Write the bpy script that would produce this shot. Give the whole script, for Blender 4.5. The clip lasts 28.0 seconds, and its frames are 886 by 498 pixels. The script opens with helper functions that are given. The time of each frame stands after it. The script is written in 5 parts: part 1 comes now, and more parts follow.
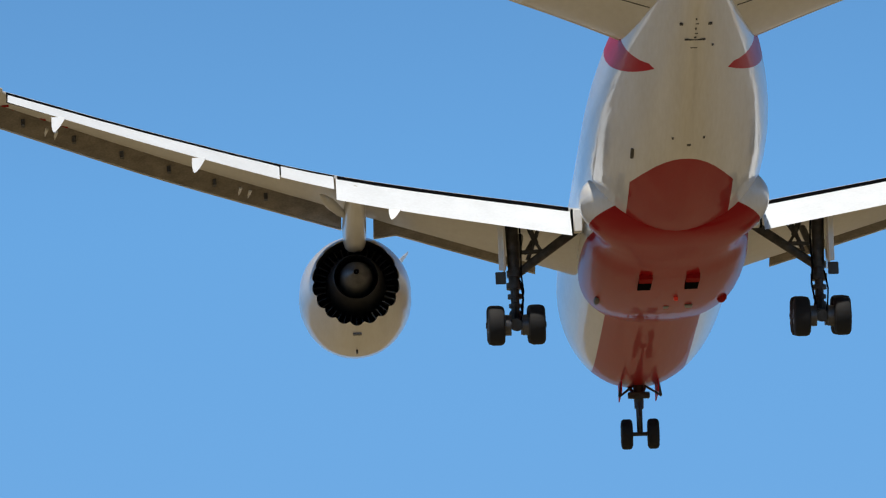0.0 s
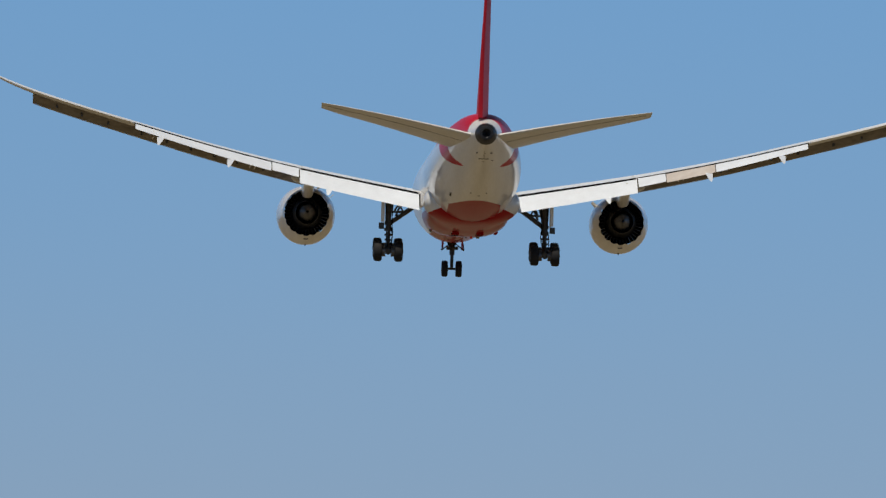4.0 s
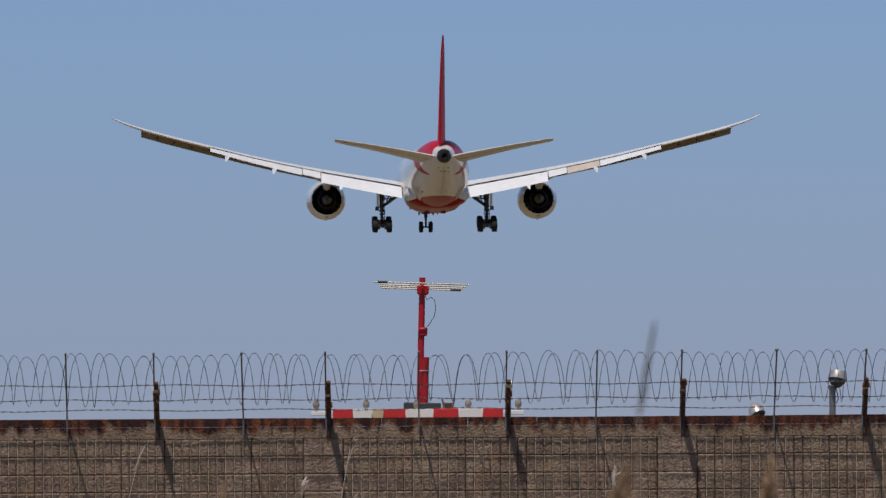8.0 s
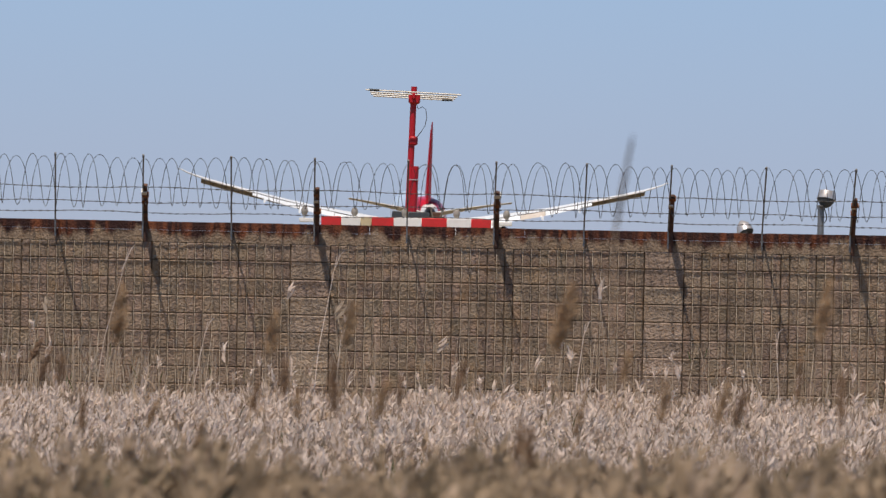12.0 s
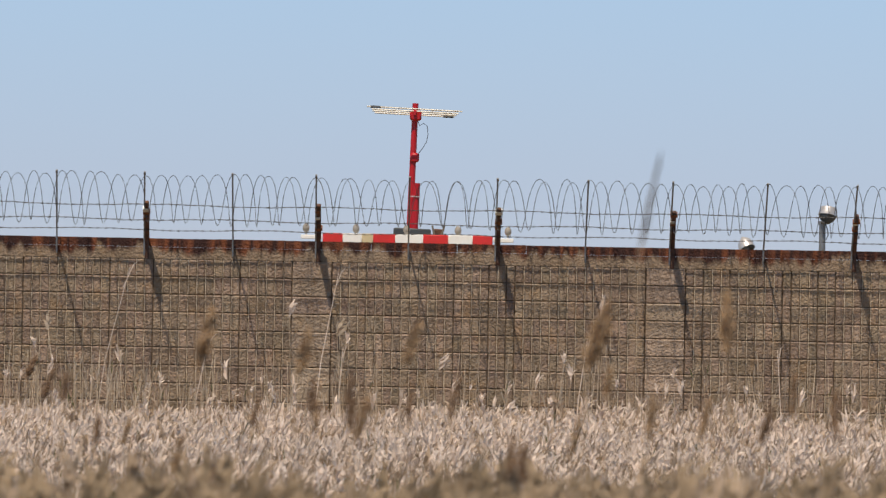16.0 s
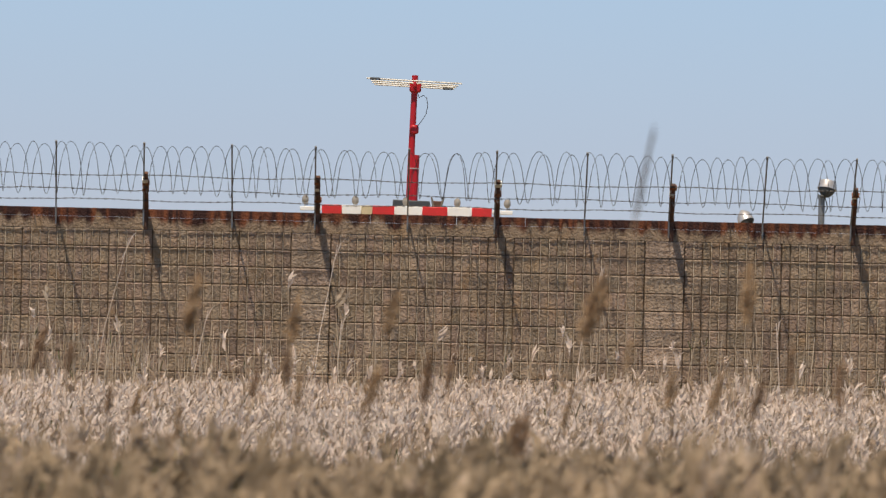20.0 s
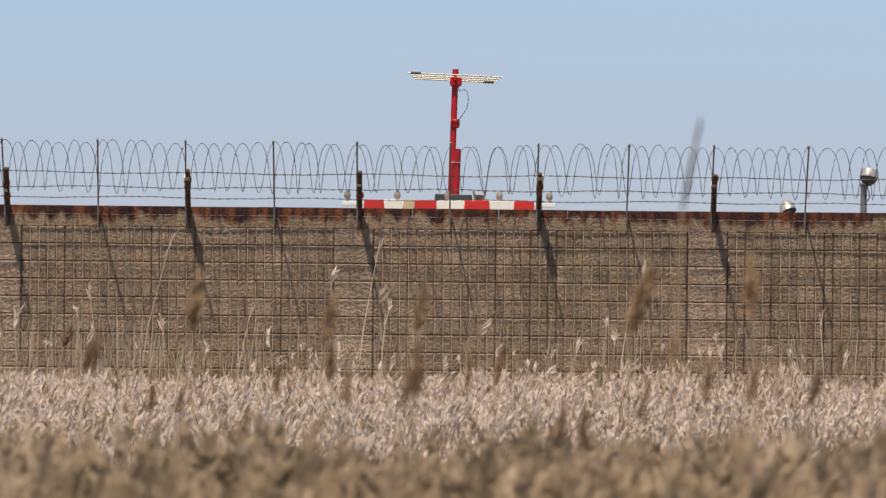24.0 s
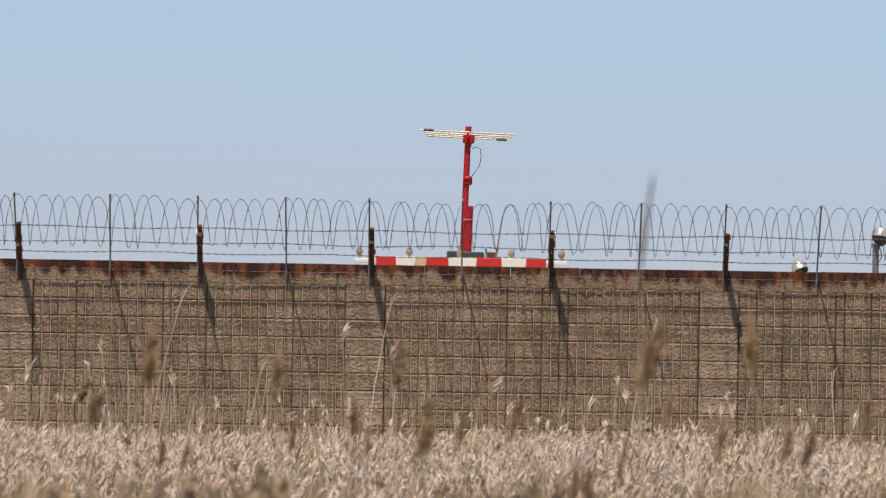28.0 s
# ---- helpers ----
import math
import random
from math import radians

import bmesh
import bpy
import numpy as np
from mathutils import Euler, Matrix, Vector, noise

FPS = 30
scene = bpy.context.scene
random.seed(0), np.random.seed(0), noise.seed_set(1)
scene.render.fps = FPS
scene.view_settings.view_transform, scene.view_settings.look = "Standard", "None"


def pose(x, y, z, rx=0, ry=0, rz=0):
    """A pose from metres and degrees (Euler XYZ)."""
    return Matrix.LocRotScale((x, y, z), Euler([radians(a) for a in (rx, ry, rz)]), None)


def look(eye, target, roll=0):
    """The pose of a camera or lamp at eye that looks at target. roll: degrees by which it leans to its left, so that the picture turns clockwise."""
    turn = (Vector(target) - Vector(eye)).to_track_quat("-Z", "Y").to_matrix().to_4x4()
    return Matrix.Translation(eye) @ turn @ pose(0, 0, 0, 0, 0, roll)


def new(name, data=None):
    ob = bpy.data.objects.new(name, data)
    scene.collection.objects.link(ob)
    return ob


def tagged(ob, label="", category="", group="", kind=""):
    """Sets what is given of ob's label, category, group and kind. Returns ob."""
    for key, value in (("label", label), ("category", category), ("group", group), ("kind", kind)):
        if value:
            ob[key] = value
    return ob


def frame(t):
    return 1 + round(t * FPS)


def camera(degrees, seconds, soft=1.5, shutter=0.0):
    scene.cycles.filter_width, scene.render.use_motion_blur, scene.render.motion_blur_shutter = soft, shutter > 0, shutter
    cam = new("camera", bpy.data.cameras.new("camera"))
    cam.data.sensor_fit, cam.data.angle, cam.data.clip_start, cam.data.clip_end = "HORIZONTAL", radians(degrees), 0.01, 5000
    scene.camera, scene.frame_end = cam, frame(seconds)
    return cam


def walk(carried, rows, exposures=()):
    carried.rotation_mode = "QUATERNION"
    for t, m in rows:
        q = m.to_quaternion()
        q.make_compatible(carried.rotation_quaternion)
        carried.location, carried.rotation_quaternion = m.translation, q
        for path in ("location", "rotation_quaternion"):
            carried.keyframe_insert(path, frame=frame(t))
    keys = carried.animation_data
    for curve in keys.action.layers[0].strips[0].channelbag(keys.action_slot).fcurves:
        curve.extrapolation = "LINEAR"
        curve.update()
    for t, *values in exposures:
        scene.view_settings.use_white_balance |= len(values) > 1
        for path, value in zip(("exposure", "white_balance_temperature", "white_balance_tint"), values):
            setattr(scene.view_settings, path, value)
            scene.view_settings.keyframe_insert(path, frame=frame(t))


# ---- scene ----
EYE = 3.1                      # height of the lens over the reed field


def aim(yaw, pitch, roll):
    """The camera turned yaw degrees to its right and pitch degrees up, leaning by roll."""
    return pose(0, 0, EYE, 90 + pitch, 0, -yaw) @ pose(0, 0, 0, 0, 0, roll)


cam = camera(5.682, 28.0, soft=1.2)
cam.data.dof.use_dof = True
cam.data.dof.focus_distance = 250
cam.data.dof.aperture_fstop = 9.0

AIMS = [
    (0.0, -1.3115, 10.549, -1.9775), (0.5, -0.4785, 9.1038, -1.9142), (1.0, 0.0397, 7.7187, -1.9737),
    (1.5, 0.2836, 6.6516, -1.4376), (2.0, 0.1185, 5.8914, -0.3699), (2.5, -0.0106, 5.0414, 0.3827),
    (3.0, -0.1656, 4.4808, 0.3571), (3.5, -0.1824, 4.1023, 1.0831), (5.5, -0.0231, 2.6244, -0.0319),
    (6.0, -0.2115, 2.3685, 0.3), (6.5, -0.1644, 2.0204, -0.3002), (7.0, -0.088, 1.8472, -0.0836),
    (7.5, -0.0434, 1.5794, -0.2944), (8.0, -0.005, 1.2616, -0.3493), (8.5, -0.0197, 0.9845, -0.1818),
    (9.0, 0.0303, 0.7176, 0.2855), (9.5, 0.0605, 0.6527, 0.6731), (10.0, 0.1431, 0.4435, 1.153),
    (10.5, 0.0372, 0.2644, 1.0951), (11.0, 0.0036, 0.1161, 0.8902), (11.5, 0.0582, 0.0314, 1.1884),
    (13.5, 0.1198, 0.0919, 1.1143), (14.0, 0.077, 0.0223, 1.2217), (14.5, 0.0211, -0.049, 1.1803),
    (15.0, 0.0965, 0.1459, 0.905), (15.5, 0.1096, 0.1869, 0.9808), (16.0, 0.056, 0.1478, 1.1019),
    (16.5, -0.0368, 0.0882, 0.9026), (17.0, -0.221, 0.1368, 0.9986), (17.5, 0.0475, 0.0842, 0.9078),
    (18.0, -0.1014, 0.0958, 0.8836), (18.5, -0.1993, 0.1325, 1.0848), (19.0, -0.0019, 0.0792, 1.1119),
    (19.5, 0.0464, -0.0295, 1.1468), (20.0, 0.0655, -0.0314, 1.3154), (20.5, 0.0023, -0.0509, 1.3303),
    (22.5, -0.064, -0.0482, 1.7877), (23.0, -0.1614, 0.0135, 1.1851), (23.5, -0.0864, 0.0549, 1.0155),
    (24.0, -0.2078, -0.0757, 0.5715), (24.5, -0.3171, 0.0422, 0.233), (25.0, -0.2524, 0.2041, -0.1228),
    (25.5, -0.2317, 0.2234, -0.1865), (26.0, -0.2845, 0.2832, 0.1632), (26.5, -0.3456, 0.2958, 0.3915),
    (27.0, -0.3657, 0.2917, 0.8769), (27.5, -0.3422, 0.274, 0.9024), (28.0, -0.2887, 0.29, 0.9615),
]
EXPOSURES = [(0.0, -0.3, 6500, 10), (1.0, -0.35, 6800, 10), (2.0, -0.4, 7100, 11), (3.0, -0.63, 6780, 10), (6.0, -0.7, 6600, 14), (8.0, -0.73, 6500, 17), (9.0, -0.74, 6500, 17), (10.0, -0.45, 6600, 17), (11.0, -0.33, 6720, 17), (14.0, 0.0, 6900, 13), (17.0, 0.03, 7250, 13), (20.0, 0.0, 7270, 13), (28.0, 0.02, 7450, 13)]
walk(cam, [(t, aim(a, b, c)) for t, a, b, c in AIMS], EXPOSURES)


# ---- daylight ----
SUN_ELEVATION, SUN_AZIMUTH = 66, 200      # degrees; azimuth clockwise from the way the camera faces
world = bpy.data.worlds.new("sky")
scene.world = world
world.use_nodes = True
wt = world.node_tree
sky = wt.nodes.new("ShaderNodeTexSky")
sky.sky_type = "NISHITA"
sky.sun_disc = False
sky.sun_elevation = radians(SUN_ELEVATION)
sky.sun_rotation = radians(SUN_AZIMUTH)
sky.air_density, sky.dust_density, sky.ozone_density = 1.0, 0.0, 6.0
wt.nodes["Background"].inputs["Strength"].default_value = 0.10
# the clear sea air: less yellow by the horizon, a deeper blue above
wc, ws = wt.nodes.new("ShaderNodeTexCoord"), wt.nodes.new("ShaderNodeSeparateXYZ")
wt.links.new(wc.outputs["Generated"], ws.inputs[0])
wr = wt.nodes.new("ShaderNodeMapRange")
wr.inputs["From Min"].default_value, wr.inputs["From Max"].default_value = 0.05, 0.185
wt.links.new(ws.outputs["Z"], wr.inputs["Value"])
tint = wt.nodes.new("ShaderNodeMix")
tint.data_type = "RGBA"
tint.inputs["B"].default_value = (0.84, 1.32, 1.58, 1)
wr0 = wt.nodes.new("ShaderNodeMapRange")
wr0.inputs["From Min"].default_value, wr0.inputs["From Max"].default_value = 0.010, 0.05
wt.links.new(ws.outputs["Z"], wr0.inputs["Value"])
tint0 = wt.nodes.new("ShaderNodeMix")
tint0.data_type = "RGBA"
tint0.inputs["A"].default_value, tint0.inputs["B"].default_value = (0.552, 0.70, 1.165, 1), (0.65, 0.825, 1.20, 1)
wt.links.new(wr0.outputs[0], tint0.inputs["Factor"])
wt.links.new(tint0.outputs["Result"], tint.inputs["A"])
wt.links.new(wr.outputs[0], tint.inputs["Factor"])
# higher up the sky is dimmed and browned to weaken its blue fill light
wr2 = wt.nodes.new("ShaderNodeMapRange")
wr2.inputs["From Min"].default_value, wr2.inputs["From Max"].default_value = 0.19, 0.42
wt.links.new(ws.outputs["Z"], wr2.inputs["Value"])
tint2 = wt.nodes.new("ShaderNodeMix")
tint2.data_type = "RGBA"
tint2.inputs["B"].default_value = (0.41, 0.335, 0.26, 1)
wt.links.new(wr2.outputs[0], tint2.inputs["Factor"])
wt.links.new(tint.outputs["Result"], tint2.inputs["A"])
times_tint = wt.nodes.new("ShaderNodeMix")
times_tint.data_type, times_tint.blend_type = "RGBA", "MULTIPLY"
times_tint.inputs["Factor"].default_value = 1.0
wt.links.new(sky.outputs[0], times_tint.inputs["A"])
wt.links.new(tint2.outputs["Result"], times_tint.inputs["B"])
wt.links.new(times_tint.outputs["Result"], wt.nodes["Background"].inputs["Color"])

sun_data = bpy.data.lights.new("sun", "SUN")
sun_data.energy, sun_data.angle, sun_data.color = 5.0, radians(0.9), (1.0, 0.93, 0.82)
sun = new("sun", sun_data)
_e, _a = radians(SUN_ELEVATION), radians(SUN_AZIMUTH)
sun_way = Vector((math.sin(_a) * math.cos(_e), math.cos(_a) * math.cos(_e), math.sin(_e)))
sun.matrix_world = look(sun_way * 100, (0, 0, 0))


# ---- materials ----
def material(name, colour, rough=0.6, metal=0.0, second=None, scale=4.0, amount=0.5, bump=0.0, bump_scale=30.0, space="Object", coat=0.0, stretch=None):
    """A surface whose colour wanders between two tones at two scales, with fine relief."""
    m = bpy.data.materials.new(name)
    m.use_nodes = True
    nt = m.node_tree
    b = nt.nodes["Principled BSDF"]
    b.inputs["Roughness"].default_value = rough
    b.inputs["Metallic"].default_value = metal
    b.inputs["Coat Weight"].default_value, b.inputs["Coat Roughness"].default_value = coat, 0.02
    second = second or tuple(0.72 * c for c in colour)
    tc = nt.nodes.new("ShaderNodeTexCoord")
    out = tc.outputs[space]
    if stretch:
        mp = nt.nodes.new("ShaderNodeMapping")
        mp.inputs["Scale"].default_value = stretch
        nt.links.new(out, mp.inputs["Vector"])
        out = mp.outputs["Vector"]
    n1 = nt.nodes.new("ShaderNodeTexNoise")
    n1.inputs["Scale"].default_value, n1.inputs["Detail"].default_value = scale, 6
    n2 = nt.nodes.new("ShaderNodeTexNoise")
    n2.inputs["Scale"].default_value, n2.inputs["Detail"].default_value = scale * 9, 4
    nt.links.new(out, n1.inputs["Vector"])
    nt.links.new(out, n2.inputs["Vector"])
    add = nt.nodes.new("ShaderNodeMath")
    add.operation = "MULTIPLY_ADD"
    add.inputs[1].default_value = 0.6
    nt.links.new(n1.outputs["Fac"], add.inputs[0])
    half = nt.nodes.new("ShaderNodeMath")
    half.operation = "MULTIPLY"
    half.inputs[1].default_value = 0.4
    nt.links.new(n2.outputs["Fac"], half.inputs[0])
    nt.links.new(half.outputs[0], add.inputs[2])
    ramp = nt.nodes.new("ShaderNodeMapRange")
    ramp.inputs["From Min"].default_value, ramp.inputs["From Max"].default_value = 0.5 - 0.25 / max(amount, 0.05) * 0.5, 0.5 + 0.25 / max(amount, 0.05) * 0.5
    nt.links.new(add.outputs[0], ramp.inputs["Value"])
    mix = nt.nodes.new("ShaderNodeMix")
    mix.data_type = "RGBA"
    mix.inputs["A"].default_value, mix.inputs["B"].default_value = (*second, 1), (*colour, 1)
    nt.links.new(ramp.outputs[0], mix.inputs["Factor"])
    nt.links.new(mix.outputs["Result"], b.inputs["Base Color"])
    if bump:
        n3 = nt.nodes.new("ShaderNodeTexNoise")
        n3.inputs["Scale"].default_value, n3.inputs["Detail"].default_value = bump_scale, 5
        nt.links.new(out, n3.inputs["Vector"])
        bp = nt.nodes.new("ShaderNodeBump")
        bp.inputs["Strength"].default_value, bp.inputs["Distance"].default_value = bump, 0.05
        nt.links.new(n3.outputs["Fac"], bp.inputs["Height"])
        nt.links.new(bp.outputs[0], b.inputs["Normal"])
    m["mix"] = mix.name
    return m


WHITE = material("white_paint", (0.85, 0.85, 0.85), 0.35, second=(0.70, 0.68, 0.64), scale=0.5, amount=0.5, coat=0.7, stretch=(3, 0.25, 1))
FLAP_WHITE = material("clean_white_flap_paint", (0.84, 0.90, 0.97), 0.4, second=(0.73, 0.78, 0.84), scale=1.1, amount=0.7)
WHITE_GREY = material("grey_wing_paint", (0.76, 0.755, 0.74), 0.4, second=(0.64, 0.63, 0.61), scale=0.6, amount=0.6, stretch=(1, 0.3, 1))
TAN_PANEL = material("weathered_panel_paint", (0.66, 0.61, 0.56), 0.5, second=(0.52, 0.46, 0.41), scale=1.2, amount=0.8)
RED_PAINT = material("red_paint", (0.60, 0.028, 0.045), 0.45, second=(0.50, 0.02, 0.035), scale=0.6, coat=0.0)
RED_PAINT.node_tree.nodes["Principled BSDF"].inputs["Specular IOR Level"].default_value = 0.06
RED_MATT = material("matt_red_paint", (0.33, 0.01, 0.008), 0.8, second=(0.27, 0.008, 0.007), scale=0.8)
RED_MATT.node_tree.nodes["Principled BSDF"].inputs["Specular IOR Level"].default_value = 0.05
DARK_METAL = material("dark_exhaust_metal", (0.045, 0.045, 0.05), 0.5, 0.6, second=(0.02, 0.02, 0.022), scale=2, amount=0.8)
GREY_METAL = material("exhaust_grey_metal", (0.16, 0.16, 0.165), 0.45, 0.7, second=(0.08, 0.08, 0.085), scale=2, amount=0.8)
GEAR_GREY = material("gear_grey_paint", (0.075, 0.073, 0.07), 0.5, second=(0.022, 0.021, 0.02), scale=5, amount=0.9)
TYRE = material("tyre_rubber", (0.011, 0.011, 0.012), 0.8, second=(0.007, 0.007, 0.008), scale=6, bump=0.2)
# no gloss: paints the shade in gaps and openings, also colours the hoses
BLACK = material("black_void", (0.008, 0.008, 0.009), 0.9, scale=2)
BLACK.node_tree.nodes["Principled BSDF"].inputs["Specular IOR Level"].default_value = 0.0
# dark brown with the slats' underwing shade in it; also on the mast brackets
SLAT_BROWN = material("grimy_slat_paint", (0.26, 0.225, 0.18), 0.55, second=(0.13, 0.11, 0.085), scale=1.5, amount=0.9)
STEEL = material("dull_galvanised_steel", (0.30, 0.31, 0.32), 0.5, 0.7, second=(0.2, 0.2, 0.2), scale=6, amount=0.8)
RUST_STEEL = material("rusty_steel", (0.17, 0.078, 0.048), 0.8, 0.1, second=(0.045, 0.028, 0.024), scale=8, amount=0.9, bump=0.3)
RUST_ORANGE = material("orange_rust", (0.28, 0.10, 0.03), 0.85, second=(0.12, 0.04, 0.02), scale=15, amount=0.9, bump=0.3)
WIRE = material("weathered_wire", (0.12, 0.12, 0.125), 0.55, 0.5, second=(0.06, 0.055, 0.055), scale=3, amount=0.9)
MAST_RED = material("mast_red_paint", (0.46, 0.008, 0.02), 0.45, second=(0.42, 0.01, 0.015), scale=3, amount=0.7)
BAR_RED = material("bar_red_paint", (0.70, 0.025, 0.03), 0.5, second=(0.5, 0.03, 0.025), scale=4, amount=0.7)
BAR_WHITE = material("bar_white_paint", (0.86, 0.86, 0.85), 0.5, second=(0.74, 0.73, 0.71), scale=4, amount=0.7)
CREAM = material("yellowed_plastic", (0.62, 0.52, 0.33), 0.6, second=(0.5, 0.4, 0.25), scale=5)
ALUMINIUM = material("aluminium", (0.70, 0.70, 0.68), 0.35, 0.8, second=(0.55, 0.55, 0.53), scale=6)
DARK_BOX = material("dark_slate_paint", (0.06, 0.07, 0.08), 0.6, scale=5)


# ---- building helpers ----
def link(name, vs, fs, mat, parent=None, label="", smooth=True):
    me = bpy.data.meshes.new(name)
    me.from_pydata([tuple(v) for v in vs], [], fs)
    for mm in (mat if isinstance(mat, (list, tuple)) else [mat]):
        me.materials.append(mm)
    if smooth:
        me.polygons.foreach_set("use_smooth", [True] * len(me.polygons))
        me.set_sharp_from_angle(angle=radians(38))
    me.update()
    ob = new(name, me)
    if parent:
        ob.parent = parent
    if label:
        ob["label"] = label
    return ob


def part(name, bm, mat, parent, label="", smooth=True):
    bmesh.ops.recalc_face_normals(bm, faces=bm.faces)
    for e in bm.edges:
        if len(e.link_faces) == 2 and e.calc_face_angle(0) > 0.75:
            e.smooth = False
    me = bpy.data.meshes.new(name)
    bm.to_mesh(me)
    bm.free()
    me.materials.append(mat)
    if smooth:
        me.polygons.foreach_set("use_smooth", [True] * len(me.polygons))
        me.set_sharp_from_angle(angle=radians(38))
    ob = new(name, me)
    ob.parent = parent
    if label:
        ob["label"] = label
    return ob


def empty(name, m=Matrix(), **tags):
    ob = new(name)
    ob.matrix_basis = m
    return tagged(ob, **tags)


def loft(rings, cap=True):
    """Vertices and faces of a skin over closed rings of equal length."""
    n, vs, fs = len(rings[0]), [], []
    for r in rings:
        vs += [tuple(p) for p in r]
    for k in range(len(rings) - 1):
        for i in range(n):
            j = (i + 1) % n
            fs.append((k * n + i, k * n + j, (k + 1) * n + j, (k + 1) * n + i))
    if cap:
        fs.append(tuple(range(n))[::-1])
        fs.append(tuple(range((len(rings) - 1) * n, len(rings) * n)))
    return vs, fs


def to_bm(vs, fs):
    bm = bmesh.new()
    bv = [bm.verts.new(v) for v in vs]
    for f in fs:
        try:
            bm.faces.new([bv[i] for i in f])
        except ValueError:
            pass
    return bm


def add_box(bm, lo, hi, bevel=0.0):
    c = [(a + b) / 2 for a, b in zip(lo, hi)]
    s = [abs(b - a) for a, b in zip(lo, hi)]
    r = bmesh.ops.create_cube(bm, size=1, matrix=Matrix.Translation(c) @ Matrix.Diagonal((*s, 1)))
    if bevel:
        es = {e for v in r["verts"] for e in v.link_edges}
        bmesh.ops.bevel(bm, geom=list(es), offset=bevel, segments=1, affect="EDGES")
    return bm


def add_tube(bm, p, q, r1, r2=None, seg=10):
    p, q = Vector(p), Vector(q)
    d = q - p
    m = Matrix.Translation((p + q) / 2) @ d.to_track_quat("Z", "Y").to_matrix().to_4x4()
    bmesh.ops.create_cone(bm, cap_ends=True, segments=seg, radius1=r1, radius2=r1 if r2 is None else r2, depth=d.length, matrix=m)
    return bm


def tubes(*rods, seg=10):
    bm = bmesh.new()
    for rod in rods:
        add_tube(bm, *rod, seg=seg)
    return bm


def box(lo, hi, bevel=0.0):
    return add_box(bmesh.new(), lo, hi, bevel)


def revolve(profile, seg=32, centre=(0, 0, 0), axis="Y", cap=False):
    """Rings round an axis: profile of (place along the axis, radius)."""
    rings = []
    for a, r in profile:
        ring = []
        for i in range(seg):
            c, s = math.cos(2 * math.pi * i / seg) * r, math.sin(2 * math.pi * i / seg) * r
            p = {"Y": (c, a, s), "X": (a, c, s), "Z": (c, s, a)}[axis]
            ring.append(tuple(u + v for u, v in zip(p, centre)))
        rings.append(ring)
    return loft(rings, cap)


def wire_path(points, r, seg=5):
    """A bent round wire through the points."""
    pts = [Vector(p) for p in points]
    rings = []
    for i, p in enumerate(pts):
        d = (pts[min(i + 1, len(pts) - 1)] - pts[max(i - 1, 0)]).normalized()
        side = d.cross(Vector((0, 0, 1)) if abs(d.z) < 0.9 else Vector((0, 1, 0))).normalized()
        up = side.cross(d)
        rings.append([p + (side * math.cos(2 * math.pi * k / seg) + up * math.sin(2 * math.pi * k / seg)) * r for k in range(seg)])
    return loft(rings)


def curve_at(x, xs, ys):
    """A smooth curve through (xs, ys), read at x."""
    xs, ys = list(xs), list(ys)
    if x <= xs[0]:
        return ys[0]
    for i in range(len(xs) - 1):
        if x <= xs[i + 1]:
            t = (x - xs[i]) / (xs[i + 1] - xs[i])
            h = xs[i + 1] - xs[i]
            m0 = (ys[i + 1] - ys[i - 1]) / (xs[i + 1] - xs[i - 1]) if i else (ys[1] - ys[0]) / h
            m1 = (ys[i + 2] - ys[i]) / (xs[i + 2] - xs[i]) if i + 2 < len(xs) else (ys[i + 1] - ys[i]) / h
            a, b, c, d = 2 * t ** 3 - 3 * t ** 2 + 1, t ** 3 - 2 * t ** 2 + t, 3 * t ** 2 - 2 * t ** 3, t ** 3 - t ** 2
            return a * ys[i] + b * h * m0 + c * ys[i + 1] + d * h * m1
    return ys[-1]


# ---- ground, wall ----
WALL_Y, WALL_TOP = 155.2, 3.6
GROUND = material("dry_earth_and_grass", (0.28, 0.222, 0.125), 0.95, second=(0.10, 0.078, 0.044), scale=0.035, amount=0.9, bump=0.3, bump_scale=2.0)


def ground():
    """One sheet: a low bank by the camera, the reed field, the airfield behind the wall, sinking far off."""
    prof = [(-5000, 1.5), (-60, 1.5), (22, 1.5), (34, 0.2), (45, 0.0), (100, 0.0), (155.35, 0.0), (155.36, 3.0), (300, 3.0), (700, 2.0), (1000, -3.0), (1250, -13.0), (2000, -13.5), (5000, -14)]
    xs = [-5000, -800, -100, -30, -10, 0, 10, 30, 100, 800, 5000]
    vs = [(x, y, z) for y, z in prof for x in xs]
    n = len(xs)
    fs = [(r * n + c, r * n + c + 1, (r + 1) * n + c + 1, (r + 1) * n + c) for r in range(len(prof) - 1) for c in range(n - 1)]
    tagged(link("ground", vs, fs, GROUND, smooth=False), kind="structure", label="dry earth and straw-coloured grass")


ground()



